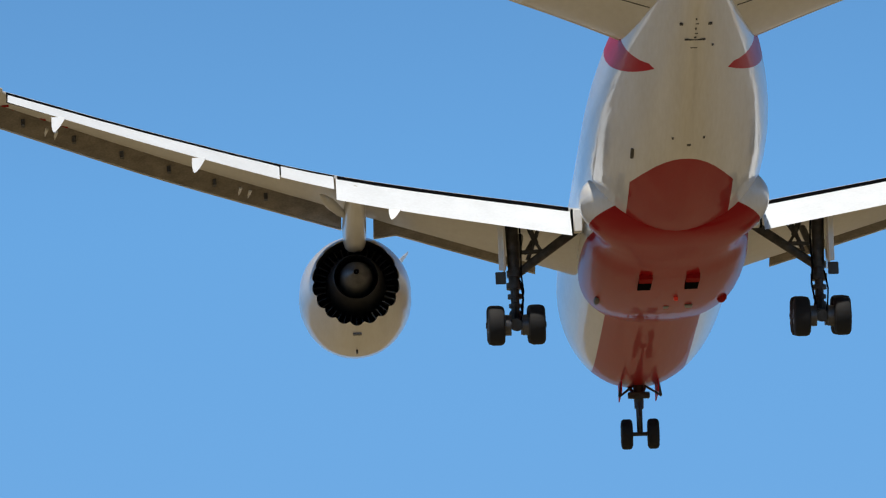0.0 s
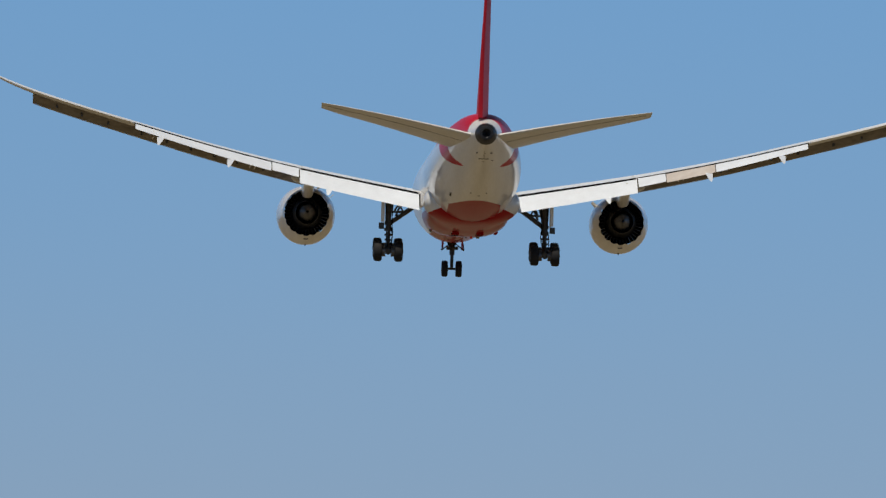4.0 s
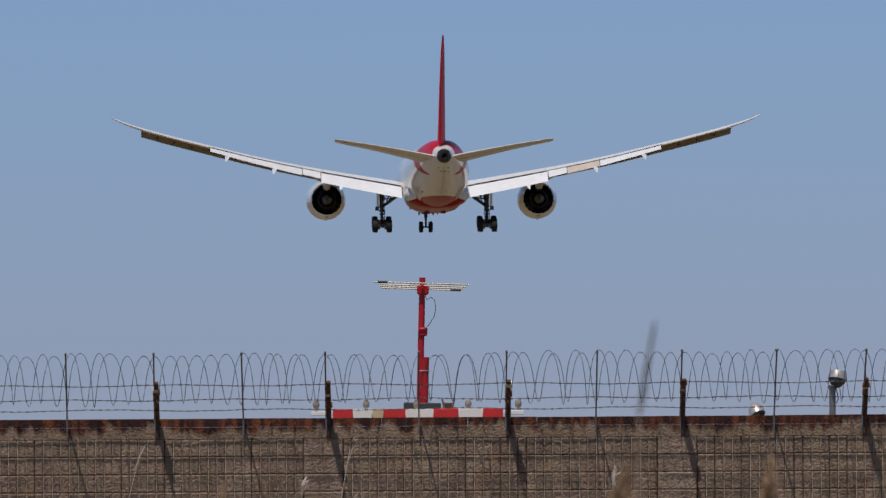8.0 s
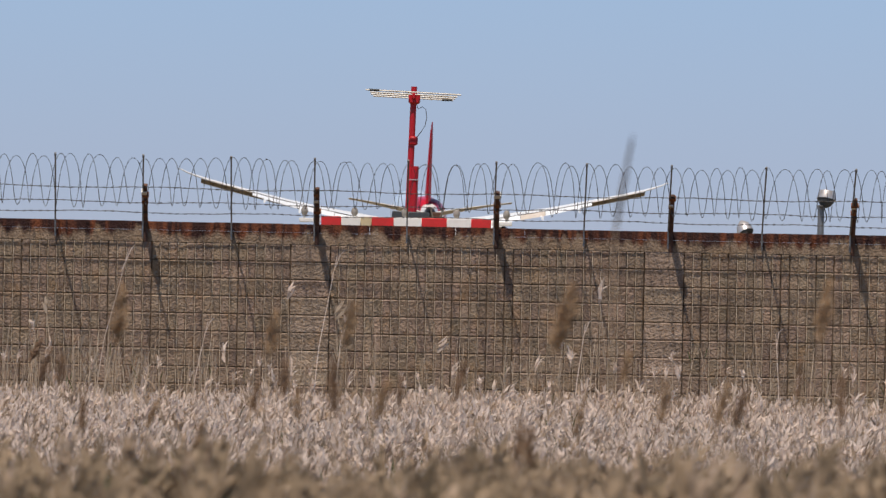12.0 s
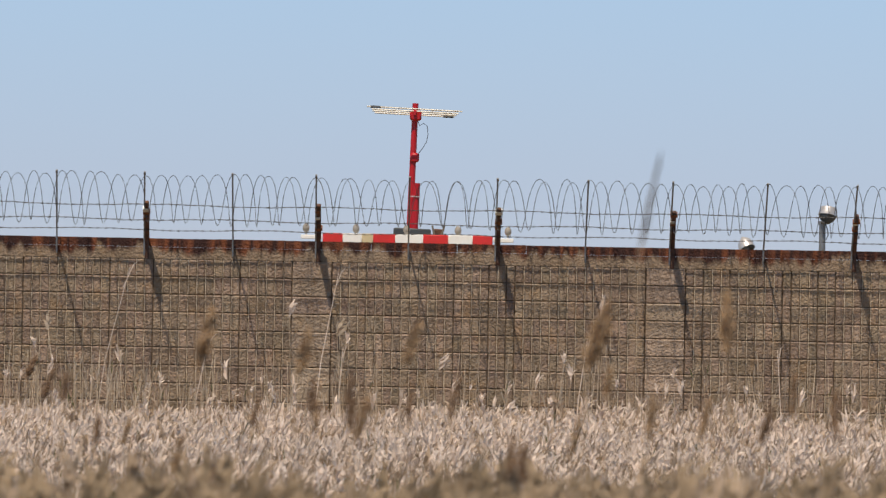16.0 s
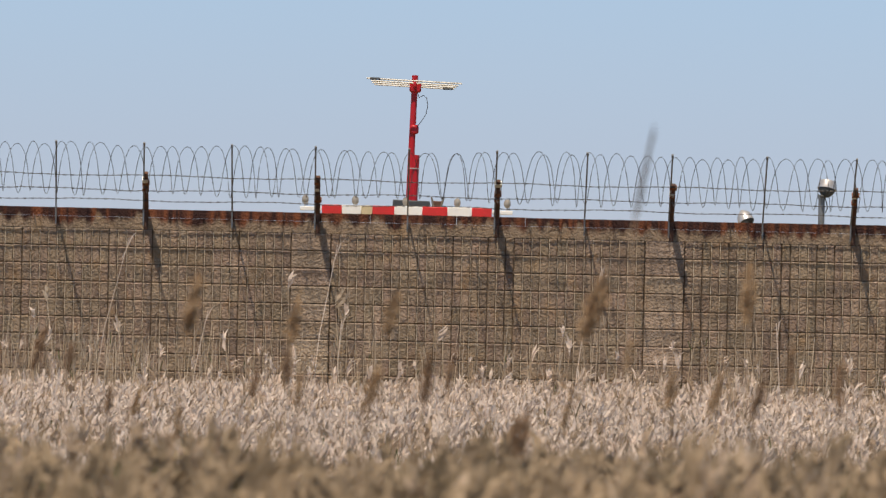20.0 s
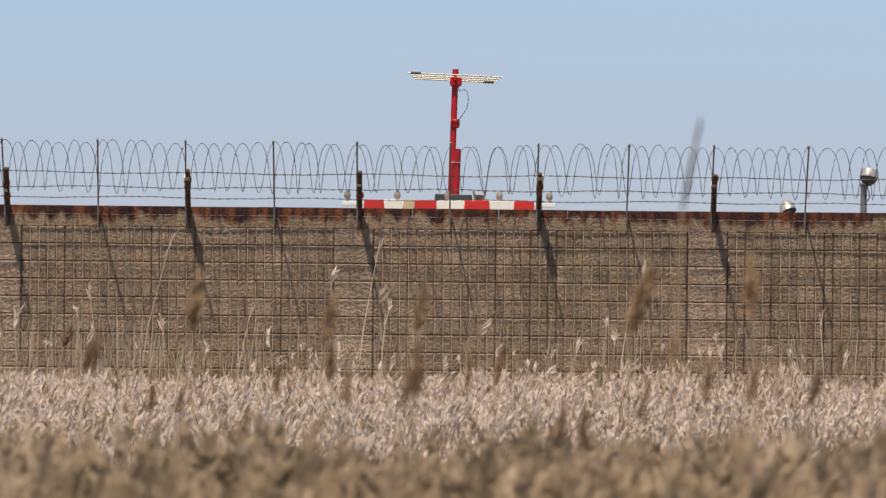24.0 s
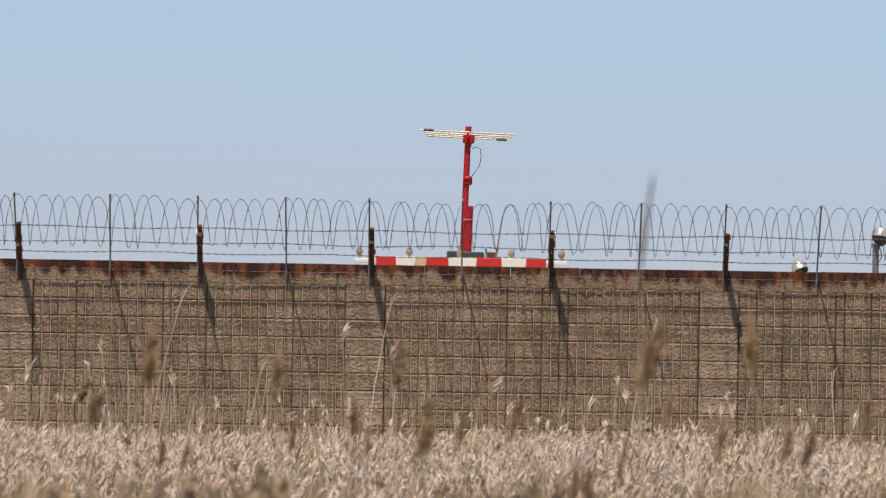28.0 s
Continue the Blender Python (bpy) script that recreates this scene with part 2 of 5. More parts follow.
def wall_material(name, rust, tone=((0.365, 0.273, 0.199), (0.212, 0.158, 0.113))):
    """Split-faced concrete, sun-bleached and stained; rust runs down from the top where rust is set."""
    m = material(name, tone[0], 0.95, second=tone[1], scale=1.6, amount=0.9, bump=0.8, bump_scale=24)
    nt = m.node_tree
    b, mix = nt.nodes["Principled BSDF"], nt.nodes[m["mix"]]
    geo = nt.nodes.new("ShaderNodeNewGeometry")
    for node in list(nt.nodes):
        if node.type == "TEX_NOISE":
            nt.links.new(geo.outputs["Position"], node.inputs["Vector"])
    col = mix.outputs["Result"]
    # pits and specks
    vor = nt.nodes.new("ShaderNodeTexNoise")
    vor.inputs["Scale"].default_value, vor.inputs["Detail"].default_value = 30, 3
    nt.links.new(geo.outputs["Position"], vor.inputs["Vector"])
    pit = nt.nodes.new("ShaderNodeMapRange")
    pit.inputs["From Min"].default_value, pit.inputs["From Max"].default_value = 0.36, 0.50
    nt.links.new(vor.outputs["Fac"], pit.inputs["Value"])
    dark = nt.nodes.new("ShaderNodeMix")
    dark.data_type = "RGBA"
    dark.inputs["A"].default_value = (0.26, 0.195, 0.138, 1)
    nt.links.new(pit.outputs[0], dark.inputs["Factor"])
    nt.links.new(col, dark.inputs["B"])
    col = dark.outputs["Result"]
    # each block its own tone
    info, add = nt.nodes.new("ShaderNodeObjectInfo"), nt.nodes.new("ShaderNodeMath")
    nt.links.new(info.outputs["Random"], add.inputs[0])
    nt.links.new(geo.outputs["Random Per Island"], add.inputs[1])
    fr = nt.nodes.new("ShaderNodeMath")
    fr.operation = "FRACT"
    nt.links.new(add.outputs[0], fr.inputs[0])
    vr = nt.nodes.new("ShaderNodeMapRange")
    vr.inputs["To Min"].default_value, vr.inputs["To Max"].default_value = 0.80, 1.14
    nt.links.new(fr.outputs[0], vr.inputs["Value"])
    hs = nt.nodes.new("ShaderNodeHueSaturation")
    nt.links.new(vr.outputs[0], hs.inputs["Value"])
    hr = nt.nodes.new("ShaderNodeMapRange")
    hr.inputs["To Min"].default_value, hr.inputs["To Max"].default_value = 0.487, 0.509
    fr2 = nt.nodes.new("ShaderNodeMath")
    fr2.operation, fr2.inputs[1].default_value = "MULTIPLY", 7.31
    fr3 = nt.nodes.new("ShaderNodeMath")
    fr3.operation = "FRACT"
    nt.links.new(fr.outputs[0], fr2.inputs[0])
    nt.links.new(fr2.outputs[0], fr3.inputs[0])
    nt.links.new(fr3.outputs[0], hr.inputs["Value"])
    nt.links.new(hr.outputs[0], hs.inputs["Hue"])
    nt.links.new(col, hs.inputs["Color"])
    if not rust:
        col = hs.outputs["Color"]
    # ochre stains
    st = nt.nodes.new("ShaderNodeTexNoise")
    st.inputs["Scale"].default_value, st.inputs["Detail"].default_value = 2.3, 3
    nt.links.new(geo.outputs["Position"], st.inputs["Vector"])
    sr = nt.nodes.new("ShaderNodeMapRange")
    sr.inputs["From Min"].default_value, sr.inputs["From Max"].default_value, sr.inputs["To Max"].default_value = 0.56, 0.72, 0.55
    nt.links.new(st.outputs["Fac"], sr.inputs["Value"])
    och = nt.nodes.new("ShaderNodeMix")
    och.data_type = "RGBA"
    och.inputs["B"].default_value = (0.33, 0.21, 0.11, 1)
    nt.links.new(sr.outputs[0], och.inputs["Factor"])
    nt.links.new(col, och.inputs["A"])
    col = och.outputs["Result"]
    if rust:
        mp = nt.nodes.new("ShaderNodeMapping")
        mp.inputs["Scale"].default_value = (3.6, 1.0, 0.22)
        nt.links.new(geo.outputs["Position"], mp.inputs["Vector"])
        rn = nt.nodes.new("ShaderNodeTexNoise")
        rn.inputs["Scale"].default_value, rn.inputs["Detail"].default_value = 1.3, 4
        nt.links.new(mp.outputs[0], rn.inputs["Vector"])
        sep = nt.nodes.new("ShaderNodeSeparateXYZ")
        nt.links.new(geo.outputs["Position"], sep.inputs[0])
        ht = nt.nodes.new("ShaderNodeMapRange")
        ht.inputs["From Min"].default_value, ht.inputs["From Max"].default_value = WALL_TOP - 0.42, WALL_TOP
        ht.inputs["To Min"].default_value, ht.inputs["To Max"].default_value = -0.25, 0.26
        nt.links.new(sep.outputs["Z"], ht.inputs["Value"])
        wide = nt.nodes.new("ShaderNodeTexNoise")
        wide.inputs["Scale"].default_value, wide.inputs["Detail"].default_value = 0.9, 2
        nt.links.new(geo.outputs["Position"], wide.inputs["Vector"])
        both = nt.nodes.new("ShaderNodeMix")
        both.inputs[0].default_value = 0.35
        nt.links.new(rn.outputs["Fac"], both.inputs[2])
        nt.links.new(wide.outputs["Fac"], both.inputs[3])
        ad = nt.nodes.new("ShaderNodeMath")
        nt.links.new(both.outputs[0], ad.inputs[0])
        nt.links.new(ht.outputs[0], ad.inputs[1])
        rr = nt.nodes.new("ShaderNodeValToRGB")
        rr.color_ramp.elements[0].position, rr.color_ramp.elements[0].color = 0.44, (0, 0, 0, 1)
        rr.color_ramp.elements[1].position, rr.color_ramp.elements[1].color = 0.58, (1, 1, 1, 1)
        nt.links.new(ad.outputs[0], rr.inputs[0])
        tone = nt.nodes.new("ShaderNodeTexNoise")
        tone.inputs["Scale"].default_value, tone.inputs["Detail"].default_value = 2.2, 3
        nt.links.new(mp.outputs[0], tone.inputs["Vector"])
        tr = nt.nodes.new("ShaderNodeValToRGB")
        tr.color_ramp.elements[0].position, tr.color_ramp.elements[0].color = 0.44, (0.034, 0.011, 0.009, 1)
        tr.color_ramp.elements[1].position, tr.color_ramp.elements[1].color = 0.68, (0.18, 0.055, 0.022, 1)
        nt.links.new(tone.outputs["Fac"], tr.inputs[0])
        ru = nt.nodes.new("ShaderNodeMix")
        ru.data_type = "RGBA"
        nt.links.new(rr.outputs[0], ru.inputs["Factor"])
        nt.links.new(col, ru.inputs["A"])
        nt.links.new(tr.outputs[0], ru.inputs["B"])
        col = ru.outputs["Result"]
    nt.links.new(col, b.inputs["Base Color"])
    return m


BLOCK_MAT = wall_material("split_faced_block", False)
PIER_MAT = wall_material("pale_pier_block", False, ((0.44, 0.34, 0.255), (0.29, 0.222, 0.165)))
COPING_MAT = wall_material("rust_streaked_coping", True, ((0.32, 0.235, 0.165), (0.17, 0.122, 0.084)))
MORTAR_MAT = material("pale_mortar", (0.60, 0.49, 0.375), 0.95, second=(0.42, 0.33, 0.245), scale=3, amount=0.9, bump=0.3)
JOINT_MAT = material("dark_recessed_joint", (0.13, 0.088, 0.055), 0.95, second=(0.08, 0.054, 0.034), scale=3)
BAND = 0.36                                    # plain band under the wall's top
COURSE, CELL = 0.3075, 0.152
POSTS_X = (-14.1, -11.15, -8.13, -4.99, -2.01, 1.11, 4.14, 7.30, 10.35, 13.4)
PIERS_X = (-14.1, -8.13, -2.01, 4.14, 10.35)    # every second post stands over a pier of long blocks


def slab(lo, hi):
    x0, y0, z0 = lo
    x1, y1, z1 = hi
    return loft([[(x0, y0, z0), (x1, y0, z0), (x1, y0, z1), (x0, y0, z1)], [(x0, y1, z0), (x1, y1, z0), (x1, y1, z1), (x0, y1, z1)]])


def block_mesh(w, h, seed, gap=0.007, nx=4, nz=6, worn=0.013, side=0.0095):
    """One rough-faced block, its top a little proud, with a narrow worn edge set back into the joint; the face looks to -y."""
    rnd = random.Random(seed)
    us = [0.0] + [worn + (w - 2 * side - 2 * worn) * i / (nx - 2) for i in range(nx - 1)] + [w - 2 * side]
    lip = 0.022
    ws = [0.0] + [worn + (h - 2 * gap - worn - lip) * k / (nz - 2) for k in range(nz - 1)] + [h - 2 * gap]
    vs, fs = [], []
    for k, v in enumerate(ws):
        for i, u in enumerate(us):
            edge = i in (0, nx) or k in (0, nz)
            shift = 0.003 if edge or i in (1, nx - 1) or k in (1, nz - 1) else 0.008
            y = (rnd.uniform(0.001, 0.004) if edge else -rnd.uniform(0.004, 0.012)) - 0.010 * v / h - (0.010 if k >= nz - 1 else 0.0)
            vs.append((-w / 2 + side + u + rnd.uniform(-shift, shift), y, gap + v + rnd.uniform(-shift, shift)))
    n = nx + 1
    for k in range(nz):
        for i in range(nx):
            a = k * n + i
            fs += [(a, a + 1, a + n + 1), (a, a + n + 1, a + n)] if (i + k) % 2 else [(a, a + 1, a + n), (a + 1, a + n + 1, a + n)]
    rim = [i for i in range(n)] + [k * n + nx for k in range(1, nz + 1)] + [nz * n + i for i in range(nx - 1, -1, -1)] + [k * n for k in range(nz - 1, 0, -1)]
    o = len(vs)
    vs += [(vs[i][0], 0.035, vs[i][2]) for i in rim]
    m = len(rim)
    fs += [(rim[j], o + j, o + (j + 1) % m, rim[(j + 1) % m]) for j in range(m)]
    return vs, fs


def boundary_wall():
    core = link("wall_boundary", *slab((-60, WALL_Y, 0), (60, WALL_Y + 0.4, WALL_TOP - BAND)), JOINT_MAT, smooth=False)
    tagged(core, kind="structure", label="brown rough-faced concrete block boundary wall, rust-streaked along its top")
    link("coping", *slab((-60, WALL_Y - 0.040, WALL_TOP - BAND), (60, WALL_Y + 0.42, WALL_TOP - 0.158)), COPING_MAT, core, "rust-streaked concrete top band", smooth=False)
    rnd = random.Random(3)
    x = -20.0
    while x < 20:
        w = rnd.choice((0.9, 1.2, 1.2, 1.5))
        top = WALL_TOP - rnd.uniform(0, 0.012)
        link("coping_slab", *slab((x + 0.004, WALL_Y - 0.018 - rnd.uniform(0, 0.012), WALL_TOP - 0.155), (x + w - 0.004, WALL_Y + 0.43, top)), COPING_MAT, core, smooth=False)
        x += w
    for side in (-1, 1):
        lo, hi = sorted((side * 12.0, side * 59))
        link("far_facing", *slab((lo, WALL_Y - 0.03, 0), (hi, WALL_Y, WALL_TOP - BAND)), BLOCK_MAT, core, smooth=False)
    small = [block_mesh(CELL, COURSE, s) for s in range(14)]
    wide = [block_mesh(0.69, COURSE, 50 + s, 0.006, 10, 6) for s in range(6)]
    shared = []
    for name, kinds in (("block", small), ("pier_block", wide)):
        group = []
        for vs, fs in kinds:
            me = bpy.data.meshes.new(name)
            me.from_pydata(vs, [], fs)
            me.materials.append(BLOCK_MAT if name == "block" else PIER_MAT)
            group.append(me)
        shared.append(group)
    rnd = random.Random(5)
    vs_all, fs_all = [], []
    vs_mortar, fs_mortar = [], []
    spans = []
    edges = sorted([(p - 0.45, p + 0.24) for p in PIERS_X])
    x = -12.0
    for a, b in edges:
        if a > 12.0:
            break
        if a > x:
            spans.append((x, a))
        x = max(x, b)
    spans.append((x, 12.0))
    rows = [WALL_TOP - BAND - COURSE * (k + 1) for k in range(10)]
    for a, b in spans:
        n = max(1, round((b - a) / CELL))
        w = (b - a) / n
        for i in range(n):
            xc = a + (i + 0.5) * w
            if i and rnd.random() < 0.85:
                for z in rows:
                    v, g = slab((xc - w / 2 - 0.001, WALL_Y - 0.040, z + 0.008), (xc - w / 2 + 0.011, WALL_Y, z + COURSE - 0.008))
                    fs_mortar += [tuple(j + len(vs_mortar) for j in face) for face in g]
                    vs_mortar += v
            for z in rows:
                k = rnd.randrange(14)
                y = WALL_Y - 0.012 + rnd.uniform(-0.004, 0.004)
                if -1.77 < xc < 1.2:
                    ob = new("block", shared[0][k])
                    ob.parent = core
                    ob.matrix_basis = Matrix.Translation((xc, y, z)) @ Matrix.Diagonal((w / CELL, 1, 1, 1))
                else:
                    o = len(vs_all)
                    v, f = small[k]
                    vs_all += [(p[0] * w / CELL + xc, p[1] + y, p[2] + z) for p in v]
                    fs_all += [tuple(j + o for j in g) for g in f]
    for a, b in edges:
        if -12 < a and b < 12:
            for z in rows:
                ob = new("pier_block", shared[1][rnd.randrange(6)])
                ob.parent = core
                ob.matrix_basis = pose((a + b) / 2, WALL_Y - 0.036 + rnd.uniform(-0.006, 0.006), z)
    tagged(link("mortar", vs_mortar, fs_mortar, MORTAR_MAT, core, smooth=False), kind="stuff")
    tagged(link("block_facing", vs_all, fs_all, BLOCK_MAT, core, smooth=False), kind="stuff")


boundary_wall()


# ---- barbed wire and coil on the wall ----
FENCE_Y = WALL_Y - 0.08
OVERHANG = 1.1                                  # metres outward for each metre up


def arm_fence():
    f = empty("barbed_wire_fence", pose(0, FENCE_Y, 0), label="rusty leaning steel arms with three barbed wires along the wall top", category="fence")
    rnd = random.Random(3)
    lean = math.degrees(math.atan(OVERHANG))
    for x in POSTS_X:
        bm = box((-0.038, -0.03, 0), (0.038, 0.03, 0.64 * math.hypot(1, OVERHANG)), 0.008)
        bmesh.ops.transform(bm, matrix=pose(x, 0.04, WALL_TOP - 0.02, lean), verts=bm.verts)
        arm = part("arm", bm, RUST_STEEL, f, "rust-blotched leaning steel arm")
        part("bracket", box((x - 0.035, 0.0, WALL_TOP - 0.36), (x + 0.035, 0.045, WALL_TOP + 0.02), 0.006), RUST_STEEL, arm)
        for k in range(3):
            h = rnd.uniform(0.12, 0.58)
            bm = box((-0.066, -0.045, 0), (rnd.uniform(0.0, 0.066), 0.045, rnd.uniform(0.04, 0.08)), 0.004)
            bmesh.ops.transform(bm, matrix=pose(x, 0.04 - h * OVERHANG, WALL_TOP - 0.02 + h, lean), verts=bm.verts)
            part("wire_clip", bm, RUST_ORANGE if k < 2 else ALUMINIUM, arm)
    for i, x in enumerate(POSTS_X[:-1]):
        mid = (x + POSTS_X[i + 1]) / 2
        for xx in (x - 0.05, mid):
            tilt = rnd.uniform(-0.02, 0.03)
            stay = part("coil_stay", tubes(((xx, -0.02, WALL_TOP - 0.30), (xx, -0.03, WALL_TOP), 0.016), ((xx, -0.03, WALL_TOP), (xx + tilt, -1.1 * OVERHANG, 4.70), 0.016), seg=6), STEEL, f)
            part("tip", tubes(((xx + tilt, -1.1 * OVERHANG, 4.68), (xx + tilt, -1.13 * OVERHANG, 4.73), 0.022), seg=6), STEEL, stay)
    for dz in (0.565, 0.315, 0.14):
        ph = dz * 9
        pts = [(x, -dz * OVERHANG - 0.04, WALL_TOP + dz + 0.014 * math.sin(x * 2.07 + ph) + 0.004 * math.sin(x * 9 + ph)) for x in np.arange(-14.2, 13.6, 0.15)]
        wire = link("barbed_wire", *wire_path(pts, 0.0058, 4), WIRE, f)
        vs, fs = [], []
        for x in np.arange(-12, 12, 0.14):
            z = WALL_TOP + dz + 0.014 * math.sin(x * 2.07 + ph)
            for sgn in (-1, 1):
                v, g = wire_path([(x - 0.02, -dz * OVERHANG - 0.04, z - 0.015 * sgn), (x + 0.02, -dz * OVERHANG - 0.05, z + 0.015 * sgn)], 0.0045, 3)
                o = len(vs)
                vs += v
                fs += [tuple(i + o for i in face) for face in g]
        tagged(link("barb", vs, fs, WIRE, wire), kind="stuff")
    return f


arm_fence()


def coil():
    """Stretched razor wire: two strands wound against each other, with uneven loops."""
    c = empty("razor_wire_coil", pose(0, FENCE_Y - 0.75, 4.30), label="grey coiled razor wire stretched along the wall top", category="razor wire")
    for strand, (phase, turn) in enumerate(((0.0, 1), (2.5, -1))):
        pts, rnd = [], random.Random(11 + strand)
        wob = [rnd.uniform(-1.3, 1.3) for _ in range(80)]
        rad = [rnd.uniform(0.39, 0.47) for _ in range(80)]
        n = 27 * 64
        for i in range(n + 1):
            x = -14.0 + 27.5 * i / n
            q = (x + 14.2) / 0.9
            k = int(q)
            u = (1 - math.cos(math.pi * (q - k))) / 2
            a = 2 * math.pi * x / 0.48 + phase + wob[k] * (1 - u) + wob[k + 1] * u
            r = rad[k] * (1 - u) + rad[k + 1] * u
            pts.append((x + 0.048 * math.sin(a) + 0.008 * math.sin(2 * a), turn * r * math.sin(a), -0.03 + r * math.cos(a)))
        strand_wire = link("strand", *wire_path(pts, 0.0052, 4), WIRE, c)
        vs, fs = [], []
        for i in range(4, n - 4, 2):
            p, d = Vector(pts[i]), (Vector(pts[i + 1]) - Vector(pts[i - 1])).normalized()
            e = d.cross(Vector((rnd.uniform(-1, 1), 1, rnd.uniform(-1, 1)))).normalized() * 0.012
            p += d * rnd.uniform(-0.04, 0.04)
            v, g = wire_path([p - e - d * 0.008, p + e + d * 0.008], 0.0042, 3)
            fs += [tuple(j + len(vs) for j in face) for face in g]
            vs += v
        tagged(link("barb", vs, fs, WIRE, strand_wire), kind="stuff")


coil()


# ---- approach lights and mast behind the wall ----
BAR_Y = 175.0


def light_bar():
    b = empty("approach_light_bar", pose(0, BAR_Y, 3.0), label="red and white striped approach light bar with five lamps", category="light bar")
    edges = (-2.19, -1.80, -1.42, -1.20, -0.77, -0.22, 0.27, 0.75, 1.14)
    mats = (BAR_RED, BAR_WHITE, CREAM, BAR_RED, BAR_WHITE, BAR_RED, BAR_WHITE, BAR_RED)
    for x0, x1, m in zip(edges, edges[1:], mats):
        part("bar_segment", box((x0, -0.1, 0.62), (x1, 0.1, 0.825), 0.012), m, b)
    for x in (-1.9, -0.5, 0.9):
        part("leg", box((x - 0.05, -0.05, 0), (x + 0.05, 0.05, 0.66)), STEEL, b)
    for x in (-2.52, -1.54, -0.55, 0.46, 1.44):
        lamp = part("lamp", to_bm(*revolve([(0.83, 0.02), (0.845, 0.045), (0.89, 0.066), (0.95, 0.066), (0.995, 0.04), (1.005, 0.01)], 16, (x, 0, 0), "Z", True)), LAMP_GLASS, b)
        part("stem", tubes(((x, 0, 0.70), (x, 0, 0.84), 0.025)), ALUMINIUM, lamp)
    part("end_tray", box((-2.62, -0.08, 0.70), (-2.20, 0.08, 0.78), 0.01), BAR_WHITE, b)
    part("end_tray", box((1.15, -0.08, 0.70), (1.55, 0.08, 0.78), 0.01), BAR_WHITE, b)


LAMP_GLASS = material("frosted_lamp_glass", (0.40, 0.37, 0.33), 0.2, second=(0.26, 0.24, 0.21), scale=9)
light_bar()


def mast():
    m = empty("antenna_mast", pose(-0.515, BAR_Y + 1.2, 3.0, 0, 1.5, 0), label="red tubular mast carrying a horizontal aluminium antenna", category="antenna")
    part("pole", tubes(((0, 0, 0.0), (0, 0, 3.42), 0.07, 0.062), seg=14), MAST_RED, m)
    part("sleeve", tubes(((0.09, -0.05, 0.9), (0.09, -0.05, 1.85), 0.075), seg=12), MAST_RED, m)
    part("clamp", box((-0.1, -0.12, 3.08), (0.13, 0.12, 3.28), 0.03), MAST_RED, m)
    part("clamp", box((-0.06, -0.1, 2.26), (0.12, 0.1, 2.44), 0.03), MAST_RED, m)
    for k, (h0, h1, z, y) in enumerate(((-0.95, 0.93, 3.30, -0.5), (-0.86, 0.86, 3.26, -0.2), (-0.84, 0.82, 3.23, 0.1), (-0.80, 0.78, 3.20, 0.4))):
        rod = part("antenna_rod", tubes(((h0, y, z - 0.010 * h0), (h1, y, z - 0.010 * h1), 0.016), seg=8), ALUMINIUM, m)
        if k in (0, 3):
            for x in ((-0.78,) if k == 0 else (0.66,)):
                part("sleeve", tubes(((x - 0.1, y, z - 0.01 * x), (x + 0.1, y, z - 0.01 * x), 0.024), seg=8), DARK_BOX, rod)
    part("boom", box((-0.03, -0.55, 3.18), (0.03, 0.5, 3.27), 0.01), MAST_RED, m)
    part("cable", to_bm(*wire_path([(0.06, -0.1, 3.08), (0.10, -0.1, 2.98), (0.18, -0.1, 3.03), (0.25, -0.1, 2.98), (0.275, -0.1, 2.82), (0.25, -0.1, 2.66), (0.17, -0.1, 2.52), (0.08, -0.1, 2.40)], 0.008)), WIRE, m)
    part("junction_box", box((0.46, -0.2, 0.74), (0.66, 0.1, 0.96), 0.02), RUST_STEEL, m, "rusty junction box")
    for x0, x1 in ((0.44, 0.50), (0.68, 0.62)):
        part("bracket", tubes(((x0, -0.22, 1.03), (x1, -0.22, 0.78), 0.02), seg=6), SLAT_BROWN, m)
    part("cleat", box((-0.1, -0.12, 0.55), (0.1, 0.12, 0.74), 0.02), STEEL, m)
    part("rung", tubes(((-0.02, -0.13, 1.58), (0.18, -0.13, 1.58), 0.012), seg=6), ALUMINIUM, m)
    part("plinth", box((-0.32, -0.3, 0.72), (0.42, 0.3, 0.95), 0.02), DARK_BOX, m)


mast()


